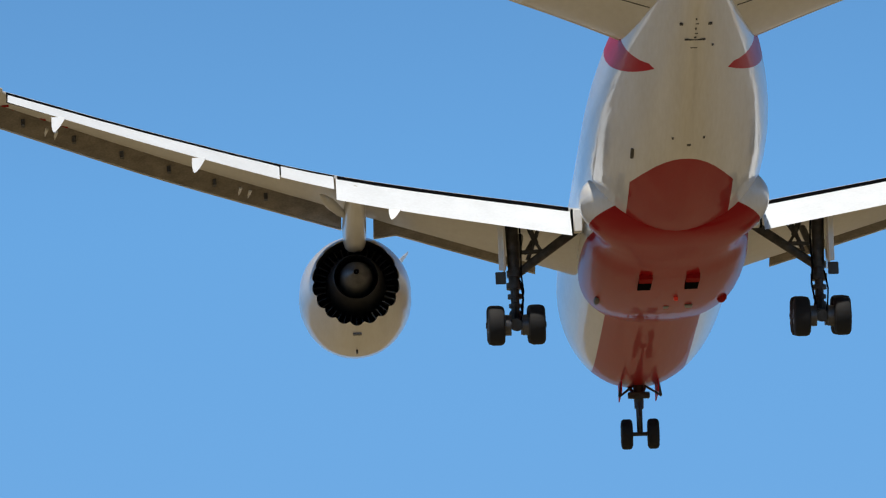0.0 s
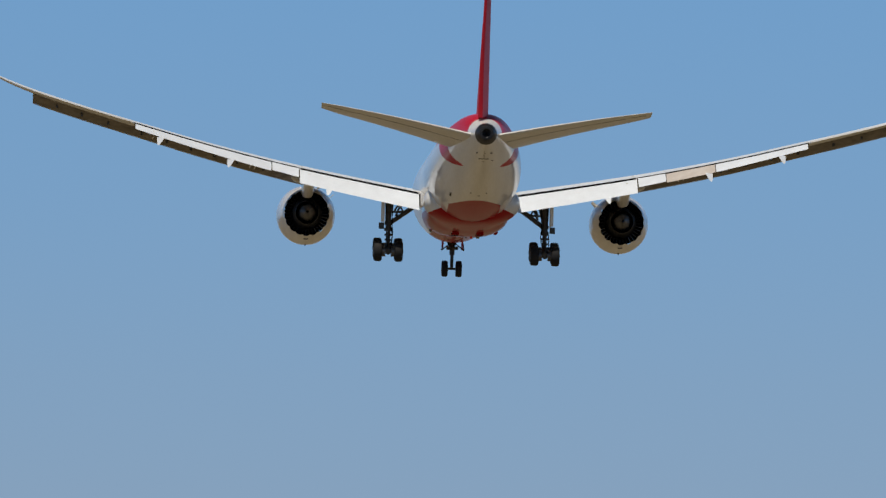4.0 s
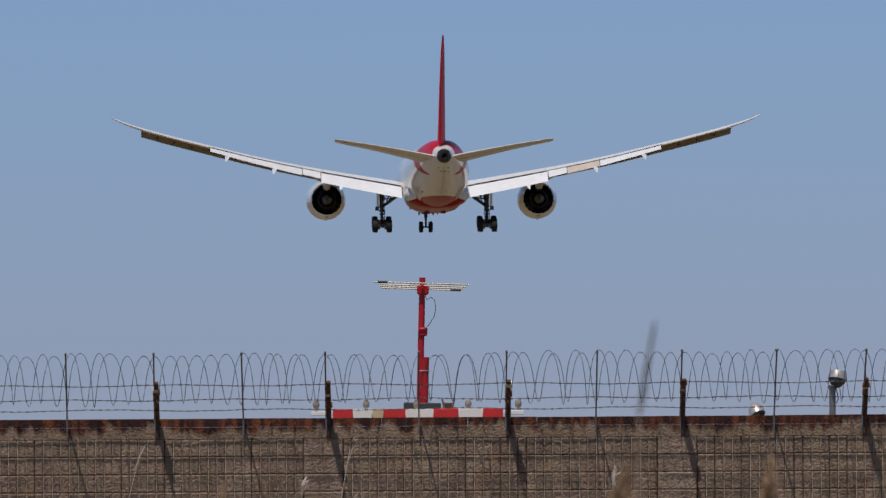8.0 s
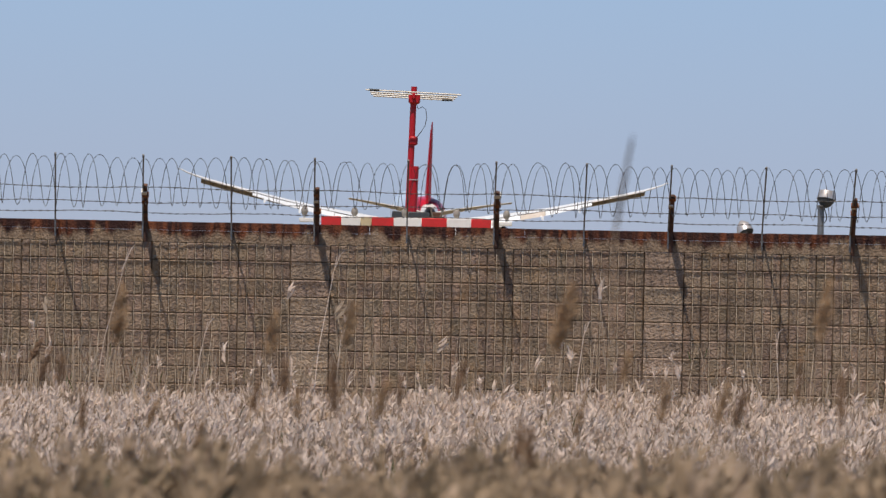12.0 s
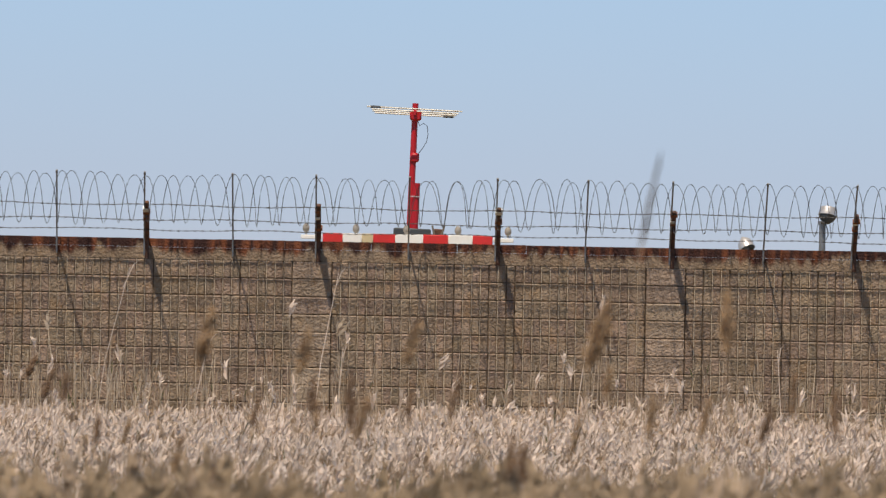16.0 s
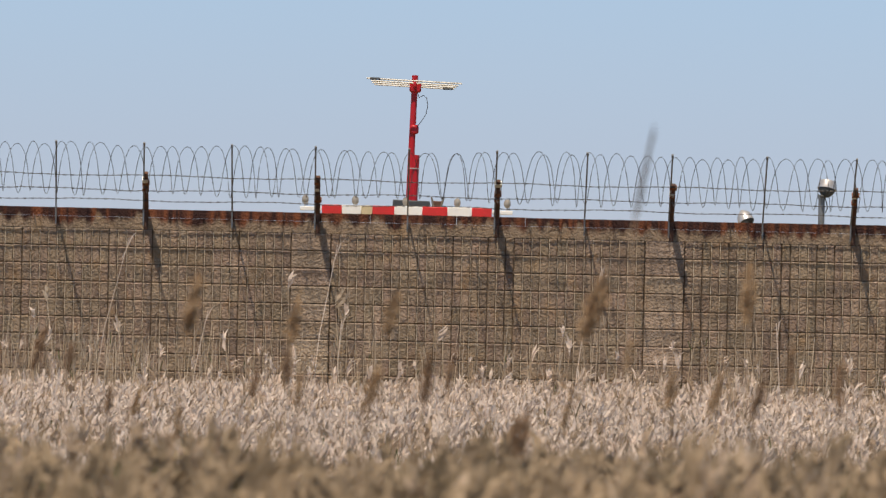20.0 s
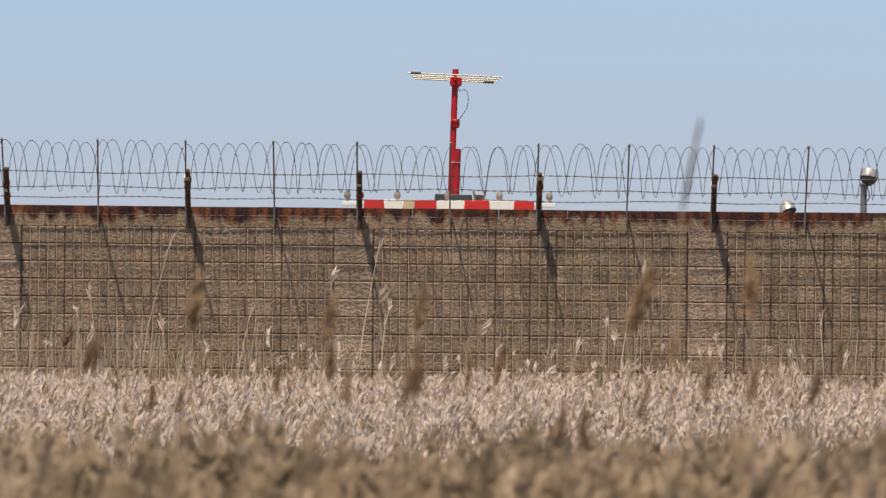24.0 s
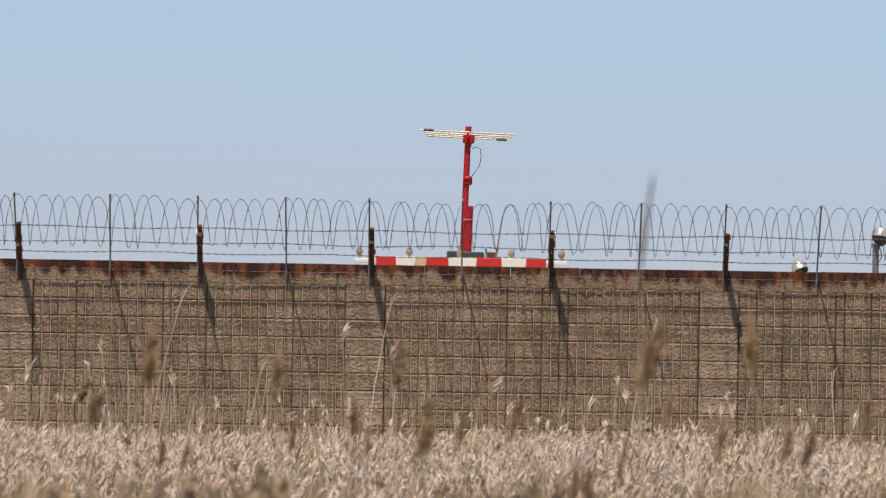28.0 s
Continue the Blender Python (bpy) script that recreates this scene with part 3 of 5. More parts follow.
def floodlight(x, top, size, name, label, domed):
    p = empty(name, pose(x, BAR_Y, 3.0), label=label, category="floodlight")
    part("pole", tubes(((0, 0, 0), (0, 0, top), 0.065), ((0, 0, top - 0.04), (0, 0, top + 0.04), 0.08), seg=14), STEEL, p)
    if domed:                                    # a dome that hangs open to the lower right
        turn = pose(0, 0, top + 0.35 * size, -28, -24, 0)
        hood = [(-0.55, 0.84), (-0.35, 0.84), (0.0, 0.80), (0.35, 0.70), (0.62, 0.50), (0.78, 0.30), (0.86, 0.26), (0.92, 0.14), (0.92, 0.02)]
        glass = [(-0.72, 0.62), (-0.58, 0.80), (-0.5, 0.4), (-0.46, 0.01)]
    else:                                        # a short drum over a dark tapered reflector
        turn = pose(0.10, 0, top + 0.85 * size, -14, 9, 0)
        hood = [(-0.12, 0.84), (-0.14, 0.94), (-0.04, 0.95), (0.50, 0.86), (0.66, 0.82), (0.70, 0.74), (0.74, 0.30), (0.74, 0.02)]
        glass = [(-0.12, 0.86), (-0.40, 0.78), (-0.72, 0.52), (-0.92, 0.26), (-0.94, 0.02)]
    bm = to_bm(*revolve([(a * size, r * size) for a, r in hood], 24, (0, 0, 0), "Z"))
    bmesh.ops.transform(bm, matrix=turn, verts=bm.verts)
    head = part("head", bm, HOOD, p, "bright aluminium hood")
    bm = to_bm(*revolve([(a * size, r * size) for a, r in glass], 24, (0, 0, 0), "Z"))
    bmesh.ops.transform(bm, matrix=turn, verts=bm.verts)
    part("lens", bm, DARK_BOX, head, "dark glass and reflector")
    part("yoke", box((-size * 0.2, -size * 0.9, top - 0.02), (size * 0.2, size * 0.9, top + 0.03), 0.01), GEAR_GREY, p)
    part("cable", to_bm(*wire_path([(0.06, -0.07, top - 0.02), (0.10, -0.07, top - 0.14), (0.11, -0.07, top - 0.24), (0.07, -0.07, top - 0.32)], 0.012)), DARK_BOX, p)


HOOD = material("dull_aluminium_hood", (0.62, 0.61, 0.62), 0.42, 0.5, second=(0.45, 0.44, 0.45), scale=9, amount=0.7)
floodlight(7.60, 1.20, 0.20, "floodlight", "silver hooded floodlight on a grey pole", False)
floodlight(6.10, 0.68, 0.19, "floodlight", "low silver hooded floodlight behind the wall top", True)


# ---- the airliner; x to its right, y forward from the main gear, z up from the fuselage's axis ----
def skin_waves(m):
    """Long shallow waves of the panels, which break up what the gloss mirrors."""
    nt = m.node_tree
    tc, mp, n, bp = (nt.nodes.new("ShaderNode" + k) for k in ("TexCoord", "Mapping", "TexNoise", "Bump"))
    mp.inputs["Scale"].default_value = (1.5, 0.16, 1.5)
    n.inputs["Scale"].default_value, n.inputs["Detail"].default_value = 1.0, 3
    bp.inputs["Strength"].default_value, bp.inputs["Distance"].default_value = 0.36, 0.08
    nt.links.new(tc.outputs["Object"], mp.inputs["Vector"])
    nt.links.new(mp.outputs[0], n.inputs["Vector"])
    nt.links.new(n.outputs["Fac"], bp.inputs["Height"])
    nt.links.new(bp.outputs[0], nt.nodes["Principled BSDF"].inputs["Normal"])
    nt.links.new(bp.outputs[0], nt.nodes["Principled BSDF"].inputs["Coat Normal"])
    nt.nodes["Principled BSDF"].inputs["Coat IOR"].default_value = 1.6


def livery():
    """White paint with a red belly and red tail arcs, by place on the airframe."""
    m = WHITE.copy()
    m.name = "airliner_livery"
    skin_waves(m)
    m.node_tree.nodes["Principled BSDF"].inputs["Coat Weight"].default_value = 0.5
    m.node_tree.nodes["Principled BSDF"].inputs["Specular IOR Level"].default_value = 0.05
    nt = m.node_tree
    mix = nt.nodes[WHITE["mix"]]
    bsdf = nt.nodes["Principled BSDF"]
    tc = nt.nodes.new("ShaderNodeTexCoord")
    sep = nt.nodes.new("ShaderNodeSeparateXYZ")
    nt.links.new(tc.outputs["Object"], sep.inputs[0])
    X, Y, Z = sep.outputs

    def op(kind, a, b=None):
        n = nt.nodes.new("ShaderNodeMath")
        n.operation = kind
        for i, v in enumerate((a, b)):
            if v is None:
                continue
            if isinstance(v, (int, float)):
                n.inputs[i].default_value = v
            else:
                nt.links.new(v, n.inputs[i])
        return n.outputs[0]

    def blend(fac, below, colour):
        n = nt.nodes.new("ShaderNodeMix")
        n.data_type = "RGBA"
        nt.links.new(fac, n.inputs["Factor"])
        nt.links.new(below, n.inputs["A"])
        n.inputs["B"].default_value = (*colour, 1)
        return n.outputs["Result"]

    ax = op("ABSOLUTE", X)
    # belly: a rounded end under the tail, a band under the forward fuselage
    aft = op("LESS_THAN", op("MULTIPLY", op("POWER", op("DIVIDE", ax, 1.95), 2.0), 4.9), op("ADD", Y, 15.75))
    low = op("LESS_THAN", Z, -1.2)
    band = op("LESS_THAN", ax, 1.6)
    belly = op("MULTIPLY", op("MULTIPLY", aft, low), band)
    # tail: red crown in front of the fin, ribbons that curl round under the tailplane
    q = op("ADD", Y, 21.0)
    q2 = op("MULTIPLY", q, q)
    under = op("ADD", op("ADD", -0.2, op("MULTIPLY", q, 0.085)), op("MULTIPLY", q2, 0.044))
    over = op("ADD", op("ADD", -0.02, op("MULTIPLY", q, 0.42)), op("MULTIPLY", q2, 0.22))
    ribbon = op("MULTIPLY", op("MULTIPLY", op("GREATER_THAN", Z, under), op("LESS_THAN", Z, over)), op("GREATER_THAN", q, 0.0))
    crown = op("MULTIPLY", op("MULTIPLY", op("GREATER_THAN", Z, 1.5), op("LESS_THAN", Y, -11.0)), op("GREATER_THAN", Y, -24.7))
    tail = op("MAXIMUM", crown, ribbon)
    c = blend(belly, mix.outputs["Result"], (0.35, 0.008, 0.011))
    c = blend(tail, c, (0.50, 0.012, 0.03))
    nt.links.new(c, bsdf.inputs["Base Color"])
    nt.links.new(op("SUBTRACT", op("SUBTRACT", 0.68, op("MULTIPLY", belly, 0.45)), op("MULTIPLY", tail, 0.58)), bsdf.inputs["Coat Weight"])
    return m


def fairing_paint():
    """Red belly fairing with white shoulders."""
    m = WHITE.copy()
    m.name = "belly_fairing_paint"
    skin_waves(m)
    m.node_tree.nodes["Principled BSDF"].inputs["Coat Weight"].default_value = 0.5
    m.node_tree.nodes["Principled BSDF"].inputs["Specular IOR Level"].default_value = 0.03
    nt = m.node_tree
    mix, bsdf = nt.nodes[WHITE["mix"]], nt.nodes["Principled BSDF"]
    tc = nt.nodes.new("ShaderNodeTexCoord")
    sep = nt.nodes.new("ShaderNodeSeparateXYZ")
    nt.links.new(tc.outputs["Object"], sep.inputs[0])

    def op(kind, a, b=None):
        k = nt.nodes.new("ShaderNodeMath")
        k.operation = kind
        for i, v in enumerate((a, b)):
            if isinstance(v, (int, float)):
                k.inputs[i].default_value = v
            elif v is not None:
                nt.links.new(v, k.inputs[i])
        return k

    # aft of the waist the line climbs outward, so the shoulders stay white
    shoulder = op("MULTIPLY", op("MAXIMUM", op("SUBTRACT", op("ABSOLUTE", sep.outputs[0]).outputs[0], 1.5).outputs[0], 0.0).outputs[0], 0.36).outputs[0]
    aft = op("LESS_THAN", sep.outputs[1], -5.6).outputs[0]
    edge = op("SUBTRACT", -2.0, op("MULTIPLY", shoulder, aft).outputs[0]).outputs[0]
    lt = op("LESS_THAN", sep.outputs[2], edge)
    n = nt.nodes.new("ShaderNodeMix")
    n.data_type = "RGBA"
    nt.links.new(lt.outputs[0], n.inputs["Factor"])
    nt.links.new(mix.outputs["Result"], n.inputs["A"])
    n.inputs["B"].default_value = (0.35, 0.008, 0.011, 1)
    nt.links.new(n.outputs["Result"], bsdf.inputs["Base Color"])
    nt.links.new(op("SUBTRACT", 0.74, op("MULTIPLY", lt.outputs[0], 0.49).outputs[0]).outputs[0], bsdf.inputs["Coat Weight"])
    return m


LIVERY, FAIRING = livery(), fairing_paint()

FUSELAGE = [  # y, half width, top, bottom
    (28.4, 0.12, -0.75, -0.95), (28.1, 0.7, -0.1, -1.5), (27.2, 1.35, 0.65, -2.05), (25.5, 2.05, 1.6, -2.5), (23.5, 2.5, 2.4, -2.8),
    (21, 2.78, 2.85, -2.95), (17, 2.885, 2.98, -2.99), (8, 2.885, 2.98, -2.99), (0, 2.885, 2.98, -2.99), (-7, 2.885, 2.98, -2.99),
    (-10, 2.86, 2.98, -2.86), (-13, 2.75, 2.98, -2.5), (-16, 2.5, 3.0, -1.95), (-19, 2.1, 3.02, -1.22), (-21.5, 1.7, 2.96, -0.55),
    (-23.8, 1.25, 2.68, 0.1), (-25.6, 0.84, 2.26, 0.60), (-26.7, 0.60, 2.05, 0.88)]


def oval(y, hw, top, bot, n=56, e=2.0, keel=None):
    """A closed ring; keel is the roundness of its lower half where that differs."""
    zc, hh = (top + bot) / 2, (top - bot) / 2
    upper = e
    ring = []
    for i in range(n):
        a = 2 * math.pi * i / n
        c, s = math.cos(a), math.sin(a)
        e = keel if keel and s < 0 else upper
        ring.append((hw * math.copysign(abs(c) ** (2 / e), c), y, zc + hh * math.copysign(abs(s) ** (2 / e), s)))
    return ring


WING_X = (2.4, 10.6, 16, 21, 24, 27.2, 29, 30.05)
UPPER, LOWER = 0.85, 0.72                      # fullness of the wing's two sides
LE_Y = (9.9, 3.9, 0.5, -2.7, -4.6, -6.6, -7.8, -8.55)
HINGE_Y = (-1.7, -1.3, -3.3, -5.3, -6.4, -7.9, -8.6, -8.8)
HINGE_Z = (-1.07, 0.43, 1.53, 2.74, 3.48, 4.34, 4.95, 5.45)
THICK = (1.35, 0.85, 0.62, 0.47, 0.42, 0.38, 0.28, 0.13)


def wing_station(x):
    return tuple(curve_at(x, WING_X, v) for v in (LE_Y, HINGE_Y, HINGE_Z, THICK))


def wing_ring(x, s, n=14):
    le, te, z, th = wing_station(x)
    c = le - te
    ring = []
    for i in range(n + 1):                       # upper side, trailing edge to leading edge
        u = i / n
        f = (1 - math.cos(math.pi * u)) / 2
        shape = math.sqrt(max(1 - f, 0)) * (0.25 + 1.35 * f) * 0.62
        t0 = 0.05 * th * (1 - f)
        ring.append((s * x, te + f * c, z + th * UPPER * shape * min(1, 2.2 * f + 0.02) + t0))
    for i in range(1, n + 1):                    # under side, back
        u = i / n
        f = (1 + math.cos(math.pi * u)) / 2
        shape = math.sqrt(max(1 - f, 0)) * (0.25 + 1.35 * f) * 0.62
        t0 = 0.05 * th * (1 - f)
        ring.append((s * x, te + f * c, z - th * LOWER * shape * min(1, 4 * f + 0.1) - t0))
    return ring


def wing_top(x, f, lift, s):
    """A point of the wing's upper skin, f of the way from trailing to leading edge."""
    le, te, z, th = wing_station(x)
    shape = math.sqrt(max(1 - f, 0)) * (0.25 + 1.35 * f) * 0.62
    return (s * x, te + f * (le - te), z + th * UPPER * shape * min(1, 2.2 * f + 0.02) + 0.05 * th * (1 - f) + lift)


def foil_ring(p, chord, thick, angle, n=9):
    """A small aerofoil whose nose is at p and which trails aft and down by angle degrees."""
    a = radians(angle)
    ring = []
    for i in range(2 * n):
        u = i / n
        side = 1 if u <= 1 else -1
        v = u if u <= 1 else 2 - u
        f = (1 - math.cos(math.pi * v)) / 2
        h = side * thick * (1.9 * math.sqrt(f) * (1 - f) ** 0.9 * 0.55 + 0.035 * math.sin(math.pi * v))
        ring.append((p[0], p[1] - chord * f * math.cos(a) + h * math.sin(a), p[2] - chord * f * math.sin(a) + h * math.cos(a)))
    return ring


def flap(name, parent, s, x0, x1, c0, c1, angle, mat, drop=-0.035, ahead=0.25, label=""):
    rings = []
    for k in range(7):
        x = x0 + (x1 - x0) * k / 6
        _, te, z, _ = wing_station(x)
        c = c0 + (c1 - c0) * k / 6
        rings.append(foil_ring((s * x, te + ahead, z - drop), c, 0.13 * c + 0.05, angle))
    return part(name, to_bm(*loft(rings)), mat, parent, label)


def canoe(parent, s, x, chord, angle, width, depth):
    """A flap-track fairing: a keel under the flap, leaning outward, cut off just aft of the trailing edge."""
    _, te, z, th = wing_station(x)
    ye, ze = te + 0.25 - chord * math.cos(radians(angle)), z - 0.02 - chord * math.sin(radians(angle))
    rings = []
    for k in range(9):
        f = k / 8
        grow = f ** 0.8
        y = te + 0.3 + (ye - 0.28 - te - 0.3) * f
        top = z - 0.35 + (ze + 0.05 - z + 0.35) * f
        ring = []
        for i in range(13):
            v = -1 + 2 * i / 12
            drop = (1 - abs(v) ** 1.7)
            ring.append((s * (x + 0.3 * depth * grow * drop) + 0.5 * width * grow * v, y + 0.18 * f * (1 - drop), top - depth * grow * drop))
        rings.append(ring)
    return part("flap_fairing", to_bm(*loft(rings)), FLAP_WHITE, parent)


def wing(plane, s):
    xs = [2.4, 3.4, 5, 7, 9, 10.6, 12, 14, 16, 18, 20, 21, 22.5, 24, 25.6, 27.2, 28, 28.7, 29.3, 29.75, 30.05]
    skin = link("wing", *loft([wing_ring(x, s) for x in xs]), WHITE_GREY, plane)
    bm = bmesh.new()
    bm.from_mesh(skin.data)
    bmesh.ops.recalc_face_normals(bm, faces=bm.faces)
    for e in bm.edges:
        if len(e.link_faces) == 2 and e.calc_face_angle(0) > 0.5:
            e.smooth = False
    bm.to_mesh(skin.data)
    bm.free()
    flap("inboard_flap", skin, s, 3.08, 10.55, 2.2, 1.95, 32, FLAP_WHITE)
    flap("flaperon", skin, s, 10.62, 12.3, 1.65, 1.5, 24, FLAP_WHITE)
    if s > 0:
        flap("outboard_flap", skin, s, 12.35, 15.3, 1.5, 1.35, 27, TAN_PANEL, label="weathered tan flap panel")
        flap("outboard_flap", skin, s, 15.35, 20.9, 1.35, 0.95, 27, FLAP_WHITE)
    else:
        flap("outboard_flap", skin, s, 12.35, 20.9, 1.5, 0.95, 27, FLAP_WHITE)
    for x0, x1, f1, name in ((3.3, 6.8, 0.5, "spoiler"), (6.82, 10.35, 0.5, "spoiler"), (10.45, 12.3, 0.5, "spoiler"), (12.33, 15.3, 0.55, "spoiler"), (15.33, 18.1, 0.55, "spoiler"), (18.13, 20.9, 0.55, "spoiler"), (20.95, 27.1, 0.7, "upper_panel"), (27.13, 29.8, 0.75, "upper_panel")):
        rings = []
        for k in range(7):
            x = x0 + (x1 - x0) * k / 6
            ring = []
            for lift in (0.012, -0.02):
                for j in range(8) if lift > 0 else range(7, -1, -1):
                    ring.append(wing_top(x, 0.004 + f1 * j / 7, lift, s))
            rings.append(ring)
        part(name, to_bm(*loft(rings)), FLAP_WHITE, skin, "clean white upper wing panel")
    flap("aileron", skin, s, 21.05, 27.1, 0.95, 0.55, 3, WHITE_GREY, drop=0.0, ahead=0.12)
    # thin black strips stand in for the shade in the slot above the flaps
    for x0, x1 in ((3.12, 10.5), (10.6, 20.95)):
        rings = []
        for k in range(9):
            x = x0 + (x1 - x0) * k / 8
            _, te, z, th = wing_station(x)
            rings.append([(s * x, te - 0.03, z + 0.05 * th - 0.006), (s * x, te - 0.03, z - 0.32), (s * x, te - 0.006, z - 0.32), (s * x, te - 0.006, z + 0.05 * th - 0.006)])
        part("flap_cove", to_bm(*loft(rings)), BLACK, skin, "black strip for the shade in the gap ahead of the flap", smooth=False)
    part("root_fillet", box((s * 2.7, -2.1, -1.75), (s * 2.99, -1.74, -1.0), 0.03), WHITE, skin)
    # a black block stands in for the shade at the flap's inner end
    part("root_gap", box((s * 2.995, -2.05, -1.75), (s * 3.06, -1.74, -1.0)), BLACK, skin, "black block for the shade between flap and fairing", smooth=False)
    for x0, x1 in ((3.9, 6.304), (6.30, 9.3), (10.35, 14.454), (14.45, 17.754), (17.75, 21.054), (21.05, 24.254), (24.25, 27.3)):
        rings = []
        for k in range(5):
            x = x0 + (x1 - x0) * k / 4
            le, te, z, th = wing_station(x)
            c = le - te
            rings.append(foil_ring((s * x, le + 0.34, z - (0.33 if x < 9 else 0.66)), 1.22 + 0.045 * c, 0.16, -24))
        # the slat's colour already holds the shade under the wing
        slat = part("slat", to_bm(*loft(rings)), SLAT_BROWN, skin, "extended leading-edge slat, underwing shade put into its brown")
        lip = []
        for ring in rings:
            n = min(range(len(ring)), key=lambda i: ring[i][2])
            lip.append([(ring[n][0], ring[n][1] + dy, ring[n][2] + dz) for dy, dz in ((-0.03, -0.035), (0.06, -0.035), (0.06, 0.01), (-0.03, 0.01))])
        part("nose_lip", to_bm(*loft(lip)), WHITE_GREY, slat, "pale bare metal lower lip")
    if s < 0:
        # the registration under the wing, as plain strokes
        for x0, y0, x1, y1 in ((21.15, -3.6, 20.91, -3.97), (20.83, -3.28, 20.48, -2.89), (20.5, -2.55, 20.0, -2.3), (20.0, -2.25, 19.91, -2.95), (20.1, -2.6, 19.77, -2.91), (19.7, -2.05, 19.08, -2.34), (19.32, -1.75, 19.08, -1.4), (19.4, -1.5, 19.12, -2.0)):
            rings = []
            for x, y in ((x0, y0), (x1, y1)):
                le, te, z, th = wing_station(x)
                ring = []
                for dy, dz in ((-0.14, -0.02), (0.14, -0.02), (0.14, 0.02), (-0.14, 0.02)):
                    f = min(max((y + dy - te) / (le - te), 0.05), 0.97)
                    sh = math.sqrt(1 - f) * (0.25 + 1.35 * f) * 0.62
                    ring.append((-x, y + dy, z - th * LOWER * sh * min(1, 4 * f + 0.1) - 0.05 * th * (1 - f) + dz))
                rings.append(ring)
            part("marking_stroke", to_bm(*loft(rings)), RED_MATT, skin, "red painted stroke", smooth=False)
    for x, chord, angle, width, depth in ((8.7, 2.0, 32, 0.40, 0.36), (14.9, 1.36, 27, 0.46, 0.52), (19.3, 1.06, 27, 0.46, 0.52)):
        canoe(skin, s, x, chord, angle, width, depth)
    rings = []
    for f, r in ((0, 0.02), (0.12, 0.12), (0.4, 0.19), (0.75, 0.15), (1, 0.05)):
        c = Vector((11.07, -1.1, -0.11)).lerp(Vector((10.2, 1.6, -0.40)), f)
        rings.append([(s * (c.x + r * math.cos(a)), c.y, c.z + r * math.sin(a)) for a in (2 * math.pi * i / 14 for i in range(14))])
    part("flap_fairing", to_bm(*loft(rings)), WHITE_GREY, skin, "pale grey bullet-shaped fairing")
    for x in (12.8, 14.45, 15.9, 17.4, 18.9, 20.5, 22.6, 24.25, 25.8):
        le, te, z, th = wing_station(x)
        part("slat_track", box((s * x - 0.06, le - 0.55, z - 0.50), (s * x + 0.06, le - 0.05, z - 0.30)), GEAR_GREY, skin)
    for x in (13.35, 13.65, 19.5, 19.8):
        le, te, z, th = wing_station(x)
        part("slat_arm", tubes(((s * (x - 0.05), le - 0.45, z - 0.36), (s * (x + 0.1), le + 0.32, z - 0.60), 0.055), seg=6), BAR_WHITE, skin)
    return skin


